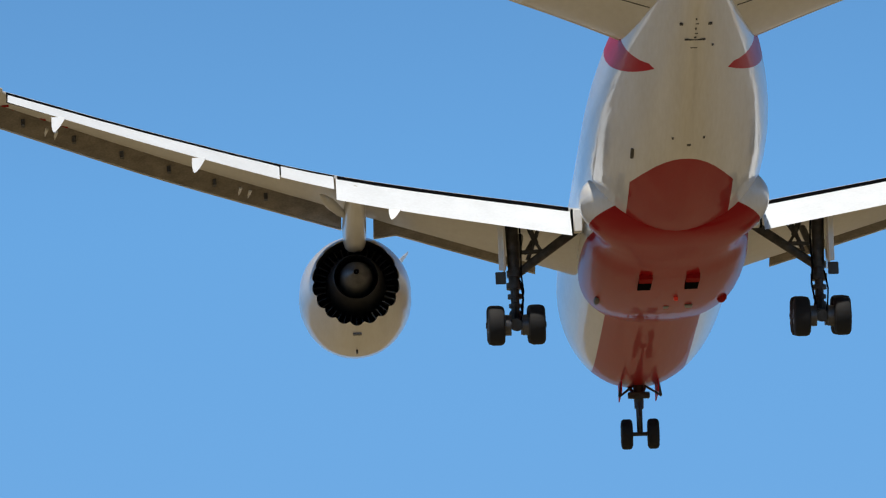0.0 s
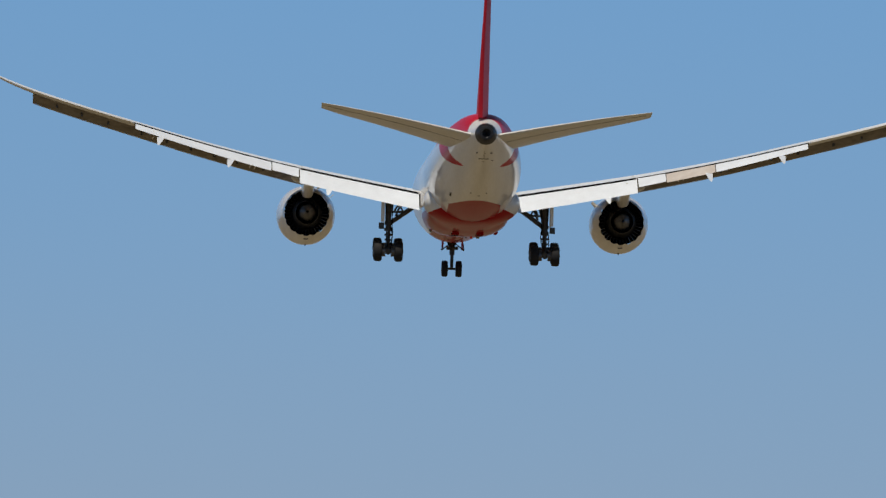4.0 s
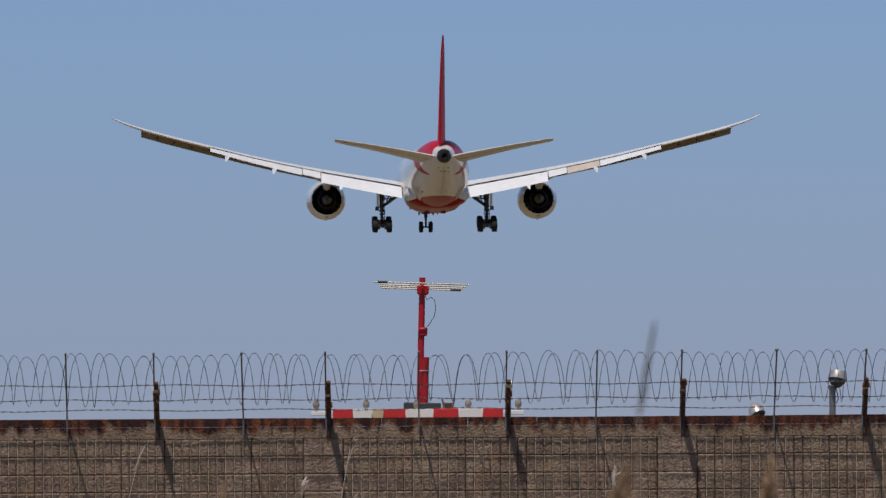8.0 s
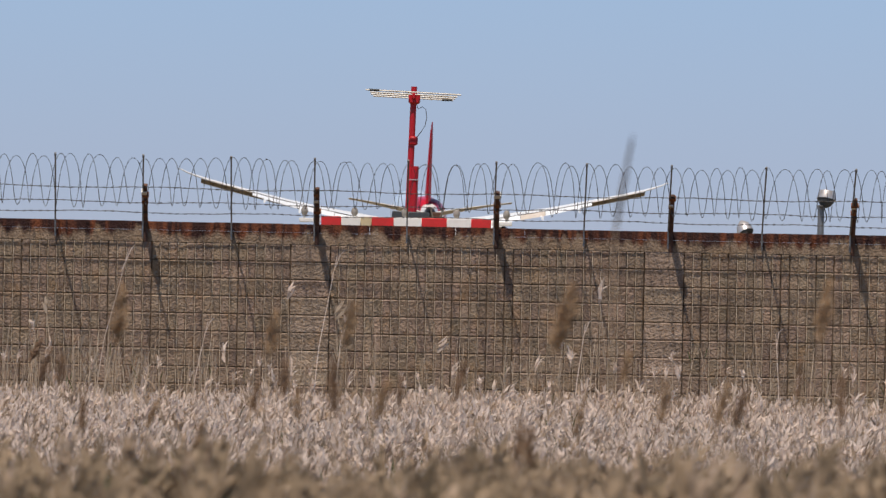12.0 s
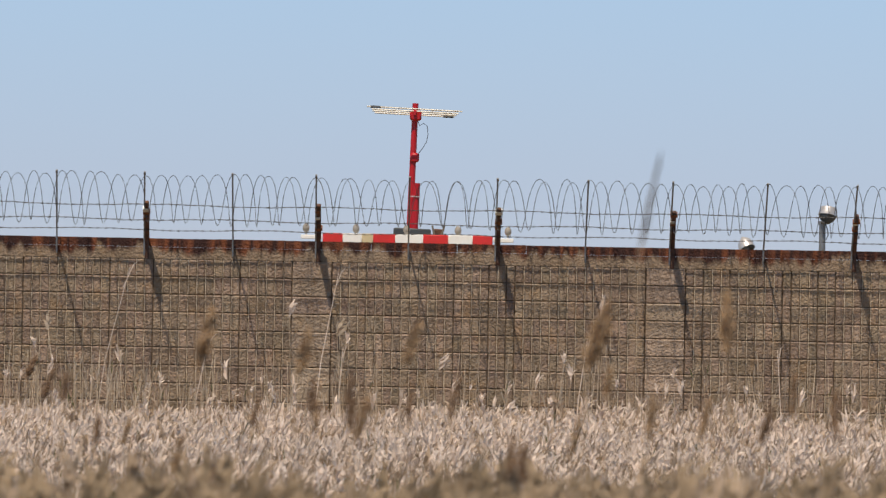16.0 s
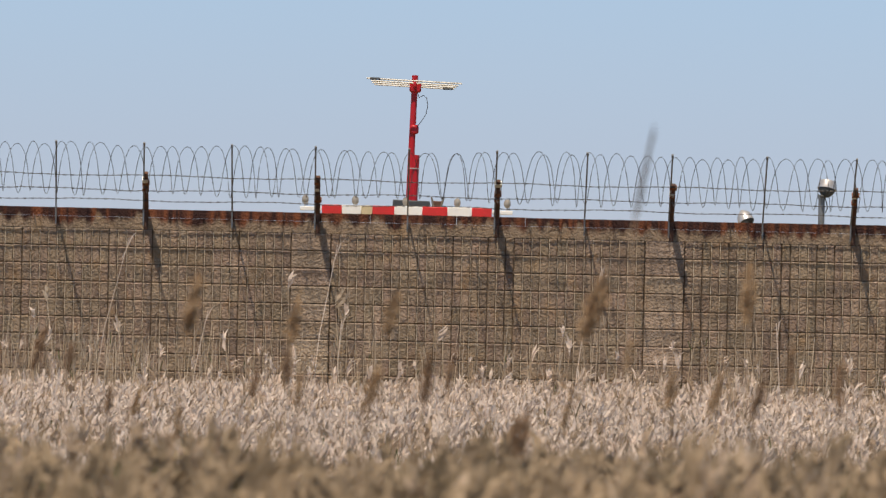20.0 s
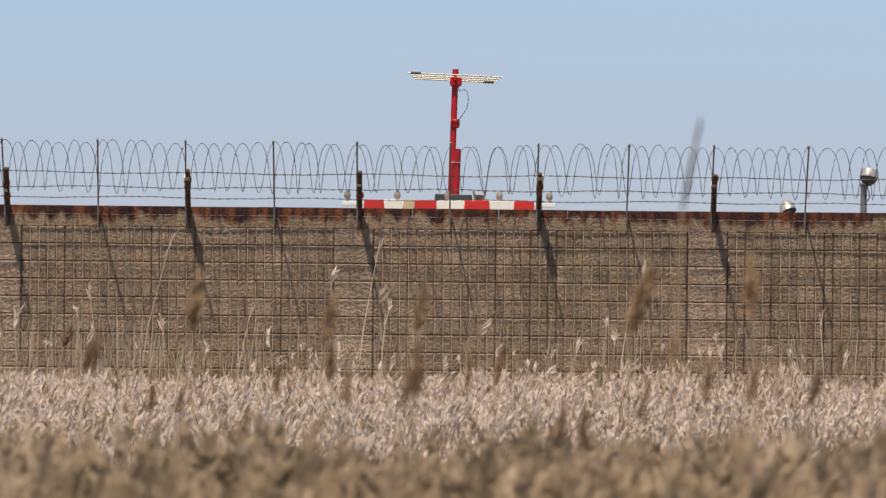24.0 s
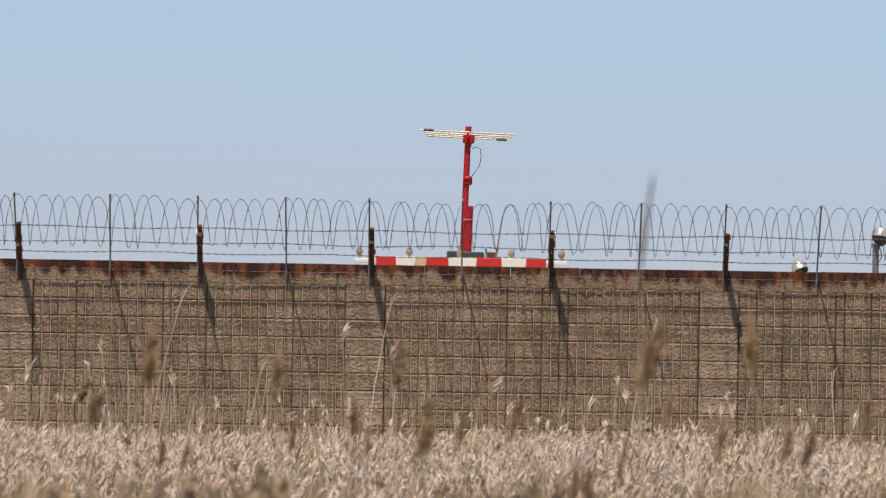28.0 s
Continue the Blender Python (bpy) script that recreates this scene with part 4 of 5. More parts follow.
def engine(plane, s):
    cx, cz = s * 9.94, -2.12
    nac = empty("engine")
    nac.parent = plane
    nac.matrix_basis = pose(cx, 4.0, cz)
    outer = [(5.3, 1.42), (5.42, 1.5), (5.3, 1.6), (4.7, 1.77), (3.6, 1.86), (2.2, 1.84), (1.0, 1.69), (0.3, 1.52), (0.0, 1.45)]
    inner = [(0.02, 1.41), (0.6, 1.40), (1.6, 1.38), (2.6, 1.36)]
    seg, n = 162, 18
    vs, fs = revolve(outer, seg)
    # the scalloped trailing edge
    base = (len(outer) - 1) * seg
    vs = [list(v) for v in vs]
    for i in range(seg):
        cusp = 1 - abs(math.sin(math.pi * n * i / seg))
        vs[base + i][1] -= 0.26 * cusp
        vs[base + i][0] *= 1 - 0.055 * cusp
        vs[base + i][2] *= 1 - 0.055 * cusp
    part("nacelle", to_bm(vs, fs), WHITE, nac, "white nacelle with a scalloped trailing edge")
    part("fan_duct", to_bm(*revolve(inner, seg)), DARK_METAL, nac)
    for i in range(36):
        a = 2 * math.pi * i / 36
        m = Matrix.Rotation(a, 4, "Y")
        v = box((-0.015, 0.9, 0.92), (0.015, 1.25, 1.38))
        bmesh.ops.transform(v, matrix=m, verts=v.verts)
        # paler steel paints the skylight on the lower vanes; the shaded rest are dark
        part("outlet_vane", v, STEEL if 10 <= i <= 15 or (s > 0 and 21 <= i <= 25) else DARK_METAL, nac)
    part("duct_wall", to_bm(*revolve([(1.3, 0.3), (1.3, 1.39)], 40)), BLACK, nac)
    part("core_cowl", to_bm(*revolve([(1.4, 1.0), (0.6, 0.98), (-0.2, 0.88), (-0.9, 0.74), (-1.0, 0.72), (-0.9, 0.69), (-0.1, 0.70)], 48)), DARK_METAL, nac)
    part("exhaust_plug", to_bm(*revolve([(-0.1, 0.69), (-0.3, 0.55), (-0.9, 0.52), (-1.5, 0.36), (-1.9, 0.16), (-2.0, 0.10), (-1.9, 0.07), (-1.5, 0.06)], 40)), GREY_METAL, nac, "dull grey exhaust plug")
    part("plug_vent", to_bm(*revolve([(-1.97, 0.085), (-1.985, 0.07), (-1.98, 0.01)], 20)), BLACK, nac)
    # chine on the inner flank
    ang = radians(38)
    bm = bmesh.new()
    pts = [(1.7, 4.6), (1.7, 2.7), (2.22, 2.5), (2.2, 3.2)]
    ring = []
    for off in (-0.05, 0.05):
        ring.append([(-s * (r * math.cos(ang)) + off, y, r * math.sin(ang) + off) for r, y in pts])
    part("chine", to_bm(*loft(ring)), WHITE, nac)
    # pylon
    rings = []
    for y, w, zt, zb in ((6.8 - 4, 0.12, 1.95, 1.6), (5.6 - 4, 0.36, 2.45, 1.3), (3.6 - 4, 0.40, 2.45, 0.9), (1.6 - 4, 0.37, 2.40, 0.85), (-0.2 - 4, 0.28, 2.35, 1.55), (-1.6 - 4, 0.08, 2.2, 1.95)):
        rings.append(oval(y, w, zt, zb, 16, 3.0))
    part("pylon", to_bm(*loft(rings)), WHITE, nac)
    part("service_panel", box((-0.14, 0.55, -1.64), (0.14, 1.3, -1.58)), GREY_METAL, nac)
    part("drain_mast", box((-0.03, 2.4, -1.95), (0.03, 2.7, -1.75)), GEAR_GREY, nac)
    return nac


def wheel(parent, name, c, r, w):
    pr = [(-w / 2, r * 0.45), (-w / 2, r * 0.80), (-w * 0.42, r * 0.94), (-w * 0.25, r * 0.995), (w * 0.25, r * 0.995), (w * 0.42, r * 0.94), (w / 2, r * 0.80), (w / 2, r * 0.45)]
    tyre = part(name, to_bm(*revolve(pr, 32, c, "X", True)), TYRE, parent, "worn black rubber tyre")
    part("hub", to_bm(*revolve([(-w / 2 - 0.012, r * 0.05), (-w / 2 - 0.012, r * 0.36), (-w / 2 + 0.03, r * 0.46)], 20, c, "X", True)), GREY_METAL, tyre)
    part("hub", to_bm(*revolve([(w / 2 - 0.03, r * 0.46), (w / 2 + 0.012, r * 0.36), (w / 2 + 0.012, r * 0.05)], 20, c, "X", True)), GREY_METAL, tyre)
    return tyre


def main_gear(plane, s):
    g = empty("main_gear", pose(0, -0.7, -0.06))
    g.parent = plane
    x = s * 4.9
    part("strut", tubes(((x, 0.1, -3.2), (x + s * 0.05, 0.15, -0.6), 0.18, 0.22), ((x, 0.1, -3.25), (x, 0.1, -3.05), 0.27), ((x, 0.1, -2.85), (x, 0.1, -2.65), 0.25), ((x, 0.1, -4.45), (x, 0.1, -3.2), 0.14), ((x, 0.1, -3.55), (x, 0.1, -3.42), 0.24), ((x, 0.1, -3.85), (x, 0.1, -3.74), 0.21), ((x, 0.0, -4.3), (x, 0.0, -3.98), 0.27, 0.19), seg=14), GEAR_GREY, g)
    part("side_brace", tubes(((x - s * 0.1, 0.1, -2.75), (x - s * 2.15, 0.3, -1.25), 0.14, 0.16), ((x - s * 0.25, 0.1, -2.05), (x - s * 1.2, 0.2, -2.0), 0.07), ((x - s * 0.9, 0.3, -1.1), (x - s * 0.45, 0.15, -2.3), 0.07)), GEAR_GREY, g)
    part("drag_brace", tubes(((x, 0.1, -2.7), (x - s * 0.3, 2.6, -1.1), 0.12), ((x - s * 0.4, 1.3, -1.9), (x - s * 1.0, 1.5, -0.9), 0.06)), GEAR_GREY, g)
    part("torque_link", tubes(((x, -0.3, -3.3), (x, -0.55, -3.8), 0.07), ((x, -0.55, -3.8), (x, -0.15, -4.25), 0.07)), GEAR_GREY, g)
    part("bogie_beam", tubes(((x, -0.9, -4.58), (x, 0.95, -4.25), 0.2), seg=12), GEAR_GREY, g)
    part("gear_door", box((x + s * 0.30, -0.55, -2.75), (x + s * 0.36, 0.95, -0.75), 0.02), WHITE, g, "white strut door")
    part("gear_door", box((x + s * 0.27, -0.42, -2.7), (x + s * 0.50, -0.36, -0.8), 0.02), WHITE, g, "white strut door")
    part("small_door", box((x + s * 0.28, -0.4, -3.15), (x + s * 0.62, -0.34, -2.75), 0.02), DARK_BOX, g)
    for y, z in ((-0.75, -4.56), (0.78, -4.29)):
        part("axle", tubes(((x - 0.95, y, z), (x + 0.95, y, z), 0.1)), GEAR_GREY, g)
        part("brake", to_bm(*revolve([(-0.42, 0.12), (-0.42, 0.33), (-0.18, 0.33), (-0.18, 0.12)], 20, (x, y, z), "X", True)), GREY_METAL, g)
        part("brake", to_bm(*revolve([(0.18, 0.12), (0.18, 0.33), (0.42, 0.33), (0.42, 0.12)], 20, (x, y, z), "X", True)), GREY_METAL, g)
        for dx in (-0.65, 0.65):
            wheel(g, "wheel", (x + dx, y, z), 0.64, 0.53)
    for y0 in (-0.16, 0.02):
        part("hydraulic_line", to_bm(*wire_path([(x - s * 0.2, y0, -0.9), (x - s * 0.24, y0, -1.9), (x - s * 0.21, y0 - 0.1, -2.8), (x - s * 0.27, y0 - 0.2, -3.4), (x - s * 0.16, y0 - 0.3, -4.1)], 0.028)), BLACK, g)
    part("actuator", tubes(((x - s * 0.35, 0.2, -0.8), (x - s * 0.75, 0.25, -1.75), 0.09), ((x - s * 0.75, 0.25, -1.75), (x - s * 1.0, 0.25, -2.15), 0.05)), GEAR_GREY, g)
    part("brake_hose", to_bm(*wire_path([(x + 0.16, -0.2, -3.0), (x + 0.25, -0.4, -3.6), (x + 0.2, -0.5, -4.2), (x + 0.1, -0.6, -4.5)], 0.03)), BLACK, g)
    return g


def nose_gear(plane):
    g = empty("nose_gear", pose(0, 0, 0.08))
    g.parent = plane
    y = 22.8
    part("strut", tubes(((0, y, -4.6), (0, y + 0.1, -2.4), 0.1, 0.13), ((0, y, -3.75), (0, y + 0.1, -2.4), 0.16, 0.2), seg=12), GEAR_GREY, g)
    part("drag_brace", tubes(((0.0, y, -3.5), (0.4, y + 1.6, -2.5), 0.07), ((0.0, y, -3.5), (-0.4, y + 1.6, -2.5), 0.07)), GEAR_GREY, g)
    part("torque_link", tubes(((0, y - 0.18, -3.7), (0, y - 0.4, -4.1), 0.05), ((0, y - 0.4, -4.1), (0, y - 0.1, -4.5), 0.05)), GEAR_GREY, g)
    part("light_bracket", box((-0.38, y - 0.25, -3.42), (0.38, y - 0.05, -3.2), 0.03), GEAR_GREY, g)
    part("axle", tubes(((-0.62, y, -4.65), (0.62, y, -4.65), 0.07)), GEAR_GREY, g)
    for s in (-1, 1):
        wheel(g, "wheel", (s * 0.46, y, -4.65), 0.53, 0.40)
        part("door", box((s * 0.62, y - 1.3, -3.35), (s * 0.66, y + 1.1, -2.75), 0.015), RED_PAINT, g, "red nose gear door")
        part("door_link", tubes(((s * 0.64, y - 1.15, -3.0), (s * 0.72, y - 1.2, -3.5), 0.05), ((s * 0.72, y - 1.2, -3.5), (s * 0.2, y - 0.6, -3.05), 0.04)), GEAR_GREY, g)
    return g


def tailplane(plane, s):
    rings = []
    for k in range(9):
        f = k / 8
        x = 0.8 + 9.07 * f
        le, te = -18.2 - 8.4 * f + 2.0 * f * f - (1.1 * max(0, f - 0.88) / 0.12 if f > 0.88 else 0), -25.6 - 1.75 * f
        z, lift = 0.81 + 2.28 * f - 0.30 * f * f, 0.64 * (1 - f) + 0.2 * f
        c = le - te
        th = 0.105 * c * (1 - 0.3 * f)
        ring = []
        for i in range(24):
            a = 2 * math.pi * i / 24
            u = (1 + math.cos(a)) / 2
            prof = math.sqrt(max(1 - u, 0)) * (0.2 + 1.2 * u) * 0.62
            ring.append((s * x, te + u * c, z + lift * (1 - u) + (math.copysign(prof * th, math.sin(a)) if abs(math.sin(a)) > 1e-6 else 0)))
        rings.append(ring)
    t = part("tailplane", to_bm(*loft(rings)), WHITE_GREY, plane)
    # the elevator's hinge line on the under side
    line = []
    for k in range(9):
        f = k / 8
        x = 1.3 + 8.2 * f
        g = (x - 0.8) / 9.07
        le, te = -18.2 - 8.4 * g + 2.0 * g * g - (1.1 * max(0, g - 0.88) / 0.12 if g > 0.88 else 0), -25.6 - 1.75 * g
        z, lift = 0.81 + 2.28 * g - 0.30 * g * g, 0.64 * (1 - g) + 0.2 * g
        u = 0.30
        prof = math.sqrt(1 - u) * (0.2 + 1.2 * u) * 0.62
        zz = z + lift * (1 - u) - prof * 0.105 * (le - te) * (1 - 0.3 * g)
        y = te + u * (le - te)
        line.append([(s * x, y - 0.05, zz - 0.008), (s * x, y + 0.05, zz - 0.008), (s * x, y + 0.05, zz + 0.03), (s * x, y - 0.05, zz + 0.03)])
    part("hinge_line", to_bm(*loft(line)), GEAR_GREY, t)
    # a white tube paints the highlight along the bare leading edge
    edge = []
    for k in range(9):
        f = k / 8
        le = -18.2 - 8.4 * f + 2.0 * f * f - (1.1 * max(0, f - 0.88) / 0.12 if f > 0.88 else 0)
        edge.append((s * (0.9 + 8.9 * f), le + 0.01, 0.81 + 2.28 * f - 0.30 * f * f))
    part("leading_edge", to_bm(*wire_path(edge, 0.055, 8)), BAR_WHITE, t, "bare leading edge, its bright highlight painted white")
    return t


def fin(plane):
    """The fin, and its rudder turned a little to the left."""
    def skin(rudder):
        rings = []
        for k in range(8):
            f = k / 7
            z = 2.5 + 9.85 * f
            le, te = -15.2 - 8.6 * f - 0.9 * max(0, f - 0.85) / 0.15, -25.4 - 1.7 * f
            c = le - te
            w = (0.48 * (1 - f) + 0.19 * f) * (1 - 0.65 * max(0, f - 0.86) / 0.14)
            hinge = min(0.32, 2.4 / c)
            lo, hi = (0.0, hinge) if rudder else (hinge + 0.004, 1.0)
            ring = []
            for i in range(24):
                a = 2 * math.pi * i / 24
                u = lo + (hi - lo) * (1 + math.cos(a)) / 2
                prof = (math.sqrt(max(1 - u, 0)) * (0.2 + 1.2 * u) * 0.95 + 0.1) * w * (1 if i % 12 else 0)
                turn = 0.14 * c * (hinge - u) if rudder else 0.0
                ring.append((math.copysign(prof, math.sin(a)) - turn, te + u * c, z))
            rings.append(ring)
        return to_bm(*loft(rings))

    body = part("fin", skin(False), RED_PAINT, plane, "red vertical fin")
    part("rudder", skin(True), RED_PAINT, body, "red rudder turned slightly aside")
    return body


def airliner():
    plane = empty("airliner", label="white twin-engine airliner, red belly and fin, gear and flaps down", category="airliner")
    rows = []
    ys = [f[0] for f in FUSELAGE][::-1]
    for k in range(64):
        y = 28.4 - (28.4 + 26.45) * k / 63
        rows.append(oval(y, *[curve_at(y, ys, [f[j] for f in FUSELAGE][::-1]) for j in (1, 2, 3)], e=2.0 + 0.4 * min(1, max(0, (-13 - y) / 6)) * min(1, (y + 26.45) / 3), keel=2.0 - 0.22 * min(1, max(0, (-13 - y) / 7))))
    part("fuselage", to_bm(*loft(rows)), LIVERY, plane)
    hw, tp, bt = (curve_at(-26.44, ys, [f[j] for f in FUSELAGE][::-1]) for j in (1, 2, 3))
    cone = [oval(-26.44, hw + 0.004, tp + 0.004, bt - 0.004)]
    for y, r in ((-26.8, 0.575), (-27.15, 0.49), (-27.34, 0.41), (-27.36, 0.27), (-26.9, 0.24)):
        cone.append(oval(y, r, 1.47 + r, 1.47 - r))
    part("tail_cone", to_bm(*loft(cone, False)), DARK_METAL, plane, "dark exhaust ring of the tail cone")
    part("tail_exhaust", to_bm(*revolve([(-27.2, 0.29), (-27.15, 0.2), (-26.95, 0.01)], 24, (0, 0, 1.47))), DARK_METAL, plane)
    secs = [(-9.3, 0.7, 0.25), (-9.1, 1.75, 0.80), (-8.7, 2.50, 1.12), (-8.1, 2.88, 1.30), (-7.3, 3.0, 1.40), (-6.3, 2.82, 1.46), (-5.2, 2.48, 1.52), (-3.8, 2.40, 1.58), (-2.2, 2.60, 1.68), (0.5, 2.70, 1.72), (4, 2.68, 1.62), (7, 2.5, 1.4), (9.5, 2.0, 1.1), (11.5, 1.2, 0.7)]
    at = [f[0] for f in secs]
    rings = []
    for k in range(72):
        y = -9.3 + 20.8 * (k / 71) ** 1.35
        w, h = curve_at(y, at, [f[1] for f in secs]), curve_at(y, at, [f[2] for f in secs])
        rings.append(oval(y, w, -1.75 + h, -1.75 - h, 72, 2.5 - 0.5 * min(1, max(0, (-5 - y) / 3.5))))
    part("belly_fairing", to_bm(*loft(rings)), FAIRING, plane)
    for s in (-1, 1):
        part("air_outlet", box((s * 0.76 - 0.21, -2.05, -3.50), (s * 0.76 + 0.21, -0.75, -3.3)), BLACK, plane, "dark square air outlet")
        part("outlet_lip", box((s * 0.76 - 0.21, -2.85, -3.50), (s * 0.76 + 0.21, -2.06, -3.3)), RED_MATT, plane)
    for s in (-1, 1):
        part("tail_light", to_bm(*revolve([(-25.32, 0.01), (-25.30, 0.05), (-25.2, 0.085), (-24.9, 0.09)], 16, (s * 0.93, 0, 1.44))), FLAP_WHITE, plane)
    for x, y, w, l in ((-0.43, -24.6, 0.10, 0.12), (0.43, -24.6, 0.12, 0.12), (0.0, -25.1, 0.05, 0.12), (0.03, -24.8, 0.09, 0.04), (0.0, -24.5, 0.05, 0.12), (0.03, -24.2, 0.09, 0.04), (0.0, -23.95, 0.07, 0.10), (0.0, -23.8, 0.62, 0.05), (-0.02, -23.3, 0.20, 0.03), (0.55, -23.2, 0.06, 0.07), (-0.45, -17.2, 0.06, 0.12), (0.5, -17.2, 0.06, 0.12), (0.05, -16.8, 0.12, 0.14), (-1.6, -14.9, 0.10, 0.7)):
        hw, tp, bt = [curve_at(y, ys, [f[j] for f in FUSELAGE][::-1]) for j in (1, 2, 3)]
        z = (tp + bt) / 2 - (tp - bt) / 2 * math.sqrt(1 - (x / hw) ** 2)
        bm = box((-w / 2, -l / 2, -0.012), (w / 2, l / 2, 0.03))
        bmesh.ops.transform(bm, matrix=pose(x, y, z, -13, 0, 0), verts=bm.verts)
        part("drain_port", bm, GEAR_GREY, plane, smooth=False)
    for x, y, w in ((0.85, 3.0, 0.24), (0.12, 3.1, 0.16)):
        part("service_port", box((x - w / 2, y - 0.2, -3.45), (x + w / 2, y + 0.2, -3.37), 0.02), STEEL, plane, "small bare metal port")
    for x, mat, r in ((2.0, RED_MATT, 0.17), (-2.1, GEAR_GREY, 0.1)):
        part("intake_scoop", to_bm(*revolve([(-0.6, 0.02), (-0.4, 0.7 * r), (0.0, r), (0.4, 0.8 * r), (0.7, 0.02)], 14, (x, 4.0, -2.98))), mat, plane)
    part("beacon", to_bm(*revolve([(-3.74, 0.01), (-3.73, 0.05), (-3.69, 0.075), (-3.6, 0.075)], 16, (0.35, 1.0, 0.16), "Z")), BEACON, plane, "red beacon lamp")
    for s in (-1, 1):
        wing(plane, s)
        engine(plane, s)
        main_gear(plane, s)
        tailplane(plane, s)
    fin(plane)
    nose_gear(plane)
    return plane


BEACON = bpy.data.materials.new("red_beacon_glass")
BEACON.use_nodes = True
BEACON.node_tree.nodes["Principled BSDF"].inputs["Base Color"].default_value = (0.6, 0.02, 0.01, 1)
BEACON.node_tree.nodes["Principled BSDF"].inputs["Emission Color"].default_value = (1, 0.05, 0.02, 1)
BEACON.node_tree.nodes["Principled BSDF"].inputs["Emission Strength"].default_value = 0.1
plane_thing = airliner()


# ---- reeds ----
PLUME_PALE = material("pale_reed_plume", (0.93, 0.80, 0.71), 0.9, second=(0.76, 0.62, 0.52), scale=0.9, amount=0.9)
PLUME_BROWN = material("brown_reed_plume", (0.53, 0.365, 0.225), 0.95, second=(0.26, 0.172, 0.105), scale=9, amount=0.9)
PLUME_NEAR = material("brown_soft_plume", (0.42, 0.31, 0.21), 0.9, second=(0.18, 0.135, 0.085), scale=2.5, amount=0.9)
STALK = material("dry_reed_stalk", (0.66, 0.51, 0.385), 0.85, second=(0.40, 0.295, 0.205), scale=1.1, amount=0.9)
PALE_STALK = material("bleached_stalk", (0.76, 0.63, 0.50), 0.85, second=(0.40, 0.31, 0.22), scale=1.1, amount=0.9)
SHOOT = material("green_shoot", (0.13, 0.16, 0.05), 0.8, second=(0.08, 0.10, 0.03), scale=2)
for _m in (PLUME_PALE, STALK, PALE_STALK):
    # each plant its own tone
    _nt = _m.node_tree
    _g, _h = _nt.nodes.new("ShaderNodeNewGeometry"), _nt.nodes.new("ShaderNodeHueSaturation")
    _v = _nt.nodes.new("ShaderNodeMapRange")
    _v.inputs["To Min"].default_value, _v.inputs["To Max"].default_value = 0.80, 1.08
    _nt.links.new(_g.outputs["Random Per Island"], _v.inputs["Value"])
    _nt.links.new(_v.outputs[0], _h.inputs["Value"])
    _nt.links.new(_nt.nodes[_m["mix"]].outputs["Result"], _h.inputs["Color"])
    _nt.links.new(_h.outputs["Color"], _nt.nodes["Principled BSDF"].inputs["Base Color"])
    # thin fluff and leaf let light through
    _t, _x = _nt.nodes.new("ShaderNodeBsdfTranslucent"), _nt.nodes.new("ShaderNodeMixShader")
    _nt.links.new(_h.outputs["Color"], _t.inputs["Color"])
    _x.inputs[0].default_value = 0.33
    _nt.links.new(_nt.nodes["Principled BSDF"].outputs[0], _x.inputs[1])
    _nt.links.new(_t.outputs[0], _x.inputs[2])
    _nt.links.new(_x.outputs[0], _nt.nodes["Material Output"].inputs["Surface"])


def strip(vs, fs, mi, pts, widths, side, m):
    """A narrow ribbon along points, with its own material slot."""
    o = len(vs)
    for p, w in zip(pts, widths):
        vs.append((p[0] - side[0] * w, p[1] - side[1] * w, p[2]))
        vs.append((p[0] + side[0] * w, p[1] + side[1] * w, p[2]))
    for k in range(len(pts) - 1):
        fs.append((o + 2 * k, o + 2 * k + 1, o + 2 * k + 3, o + 2 * k + 2))
        mi.append(m)


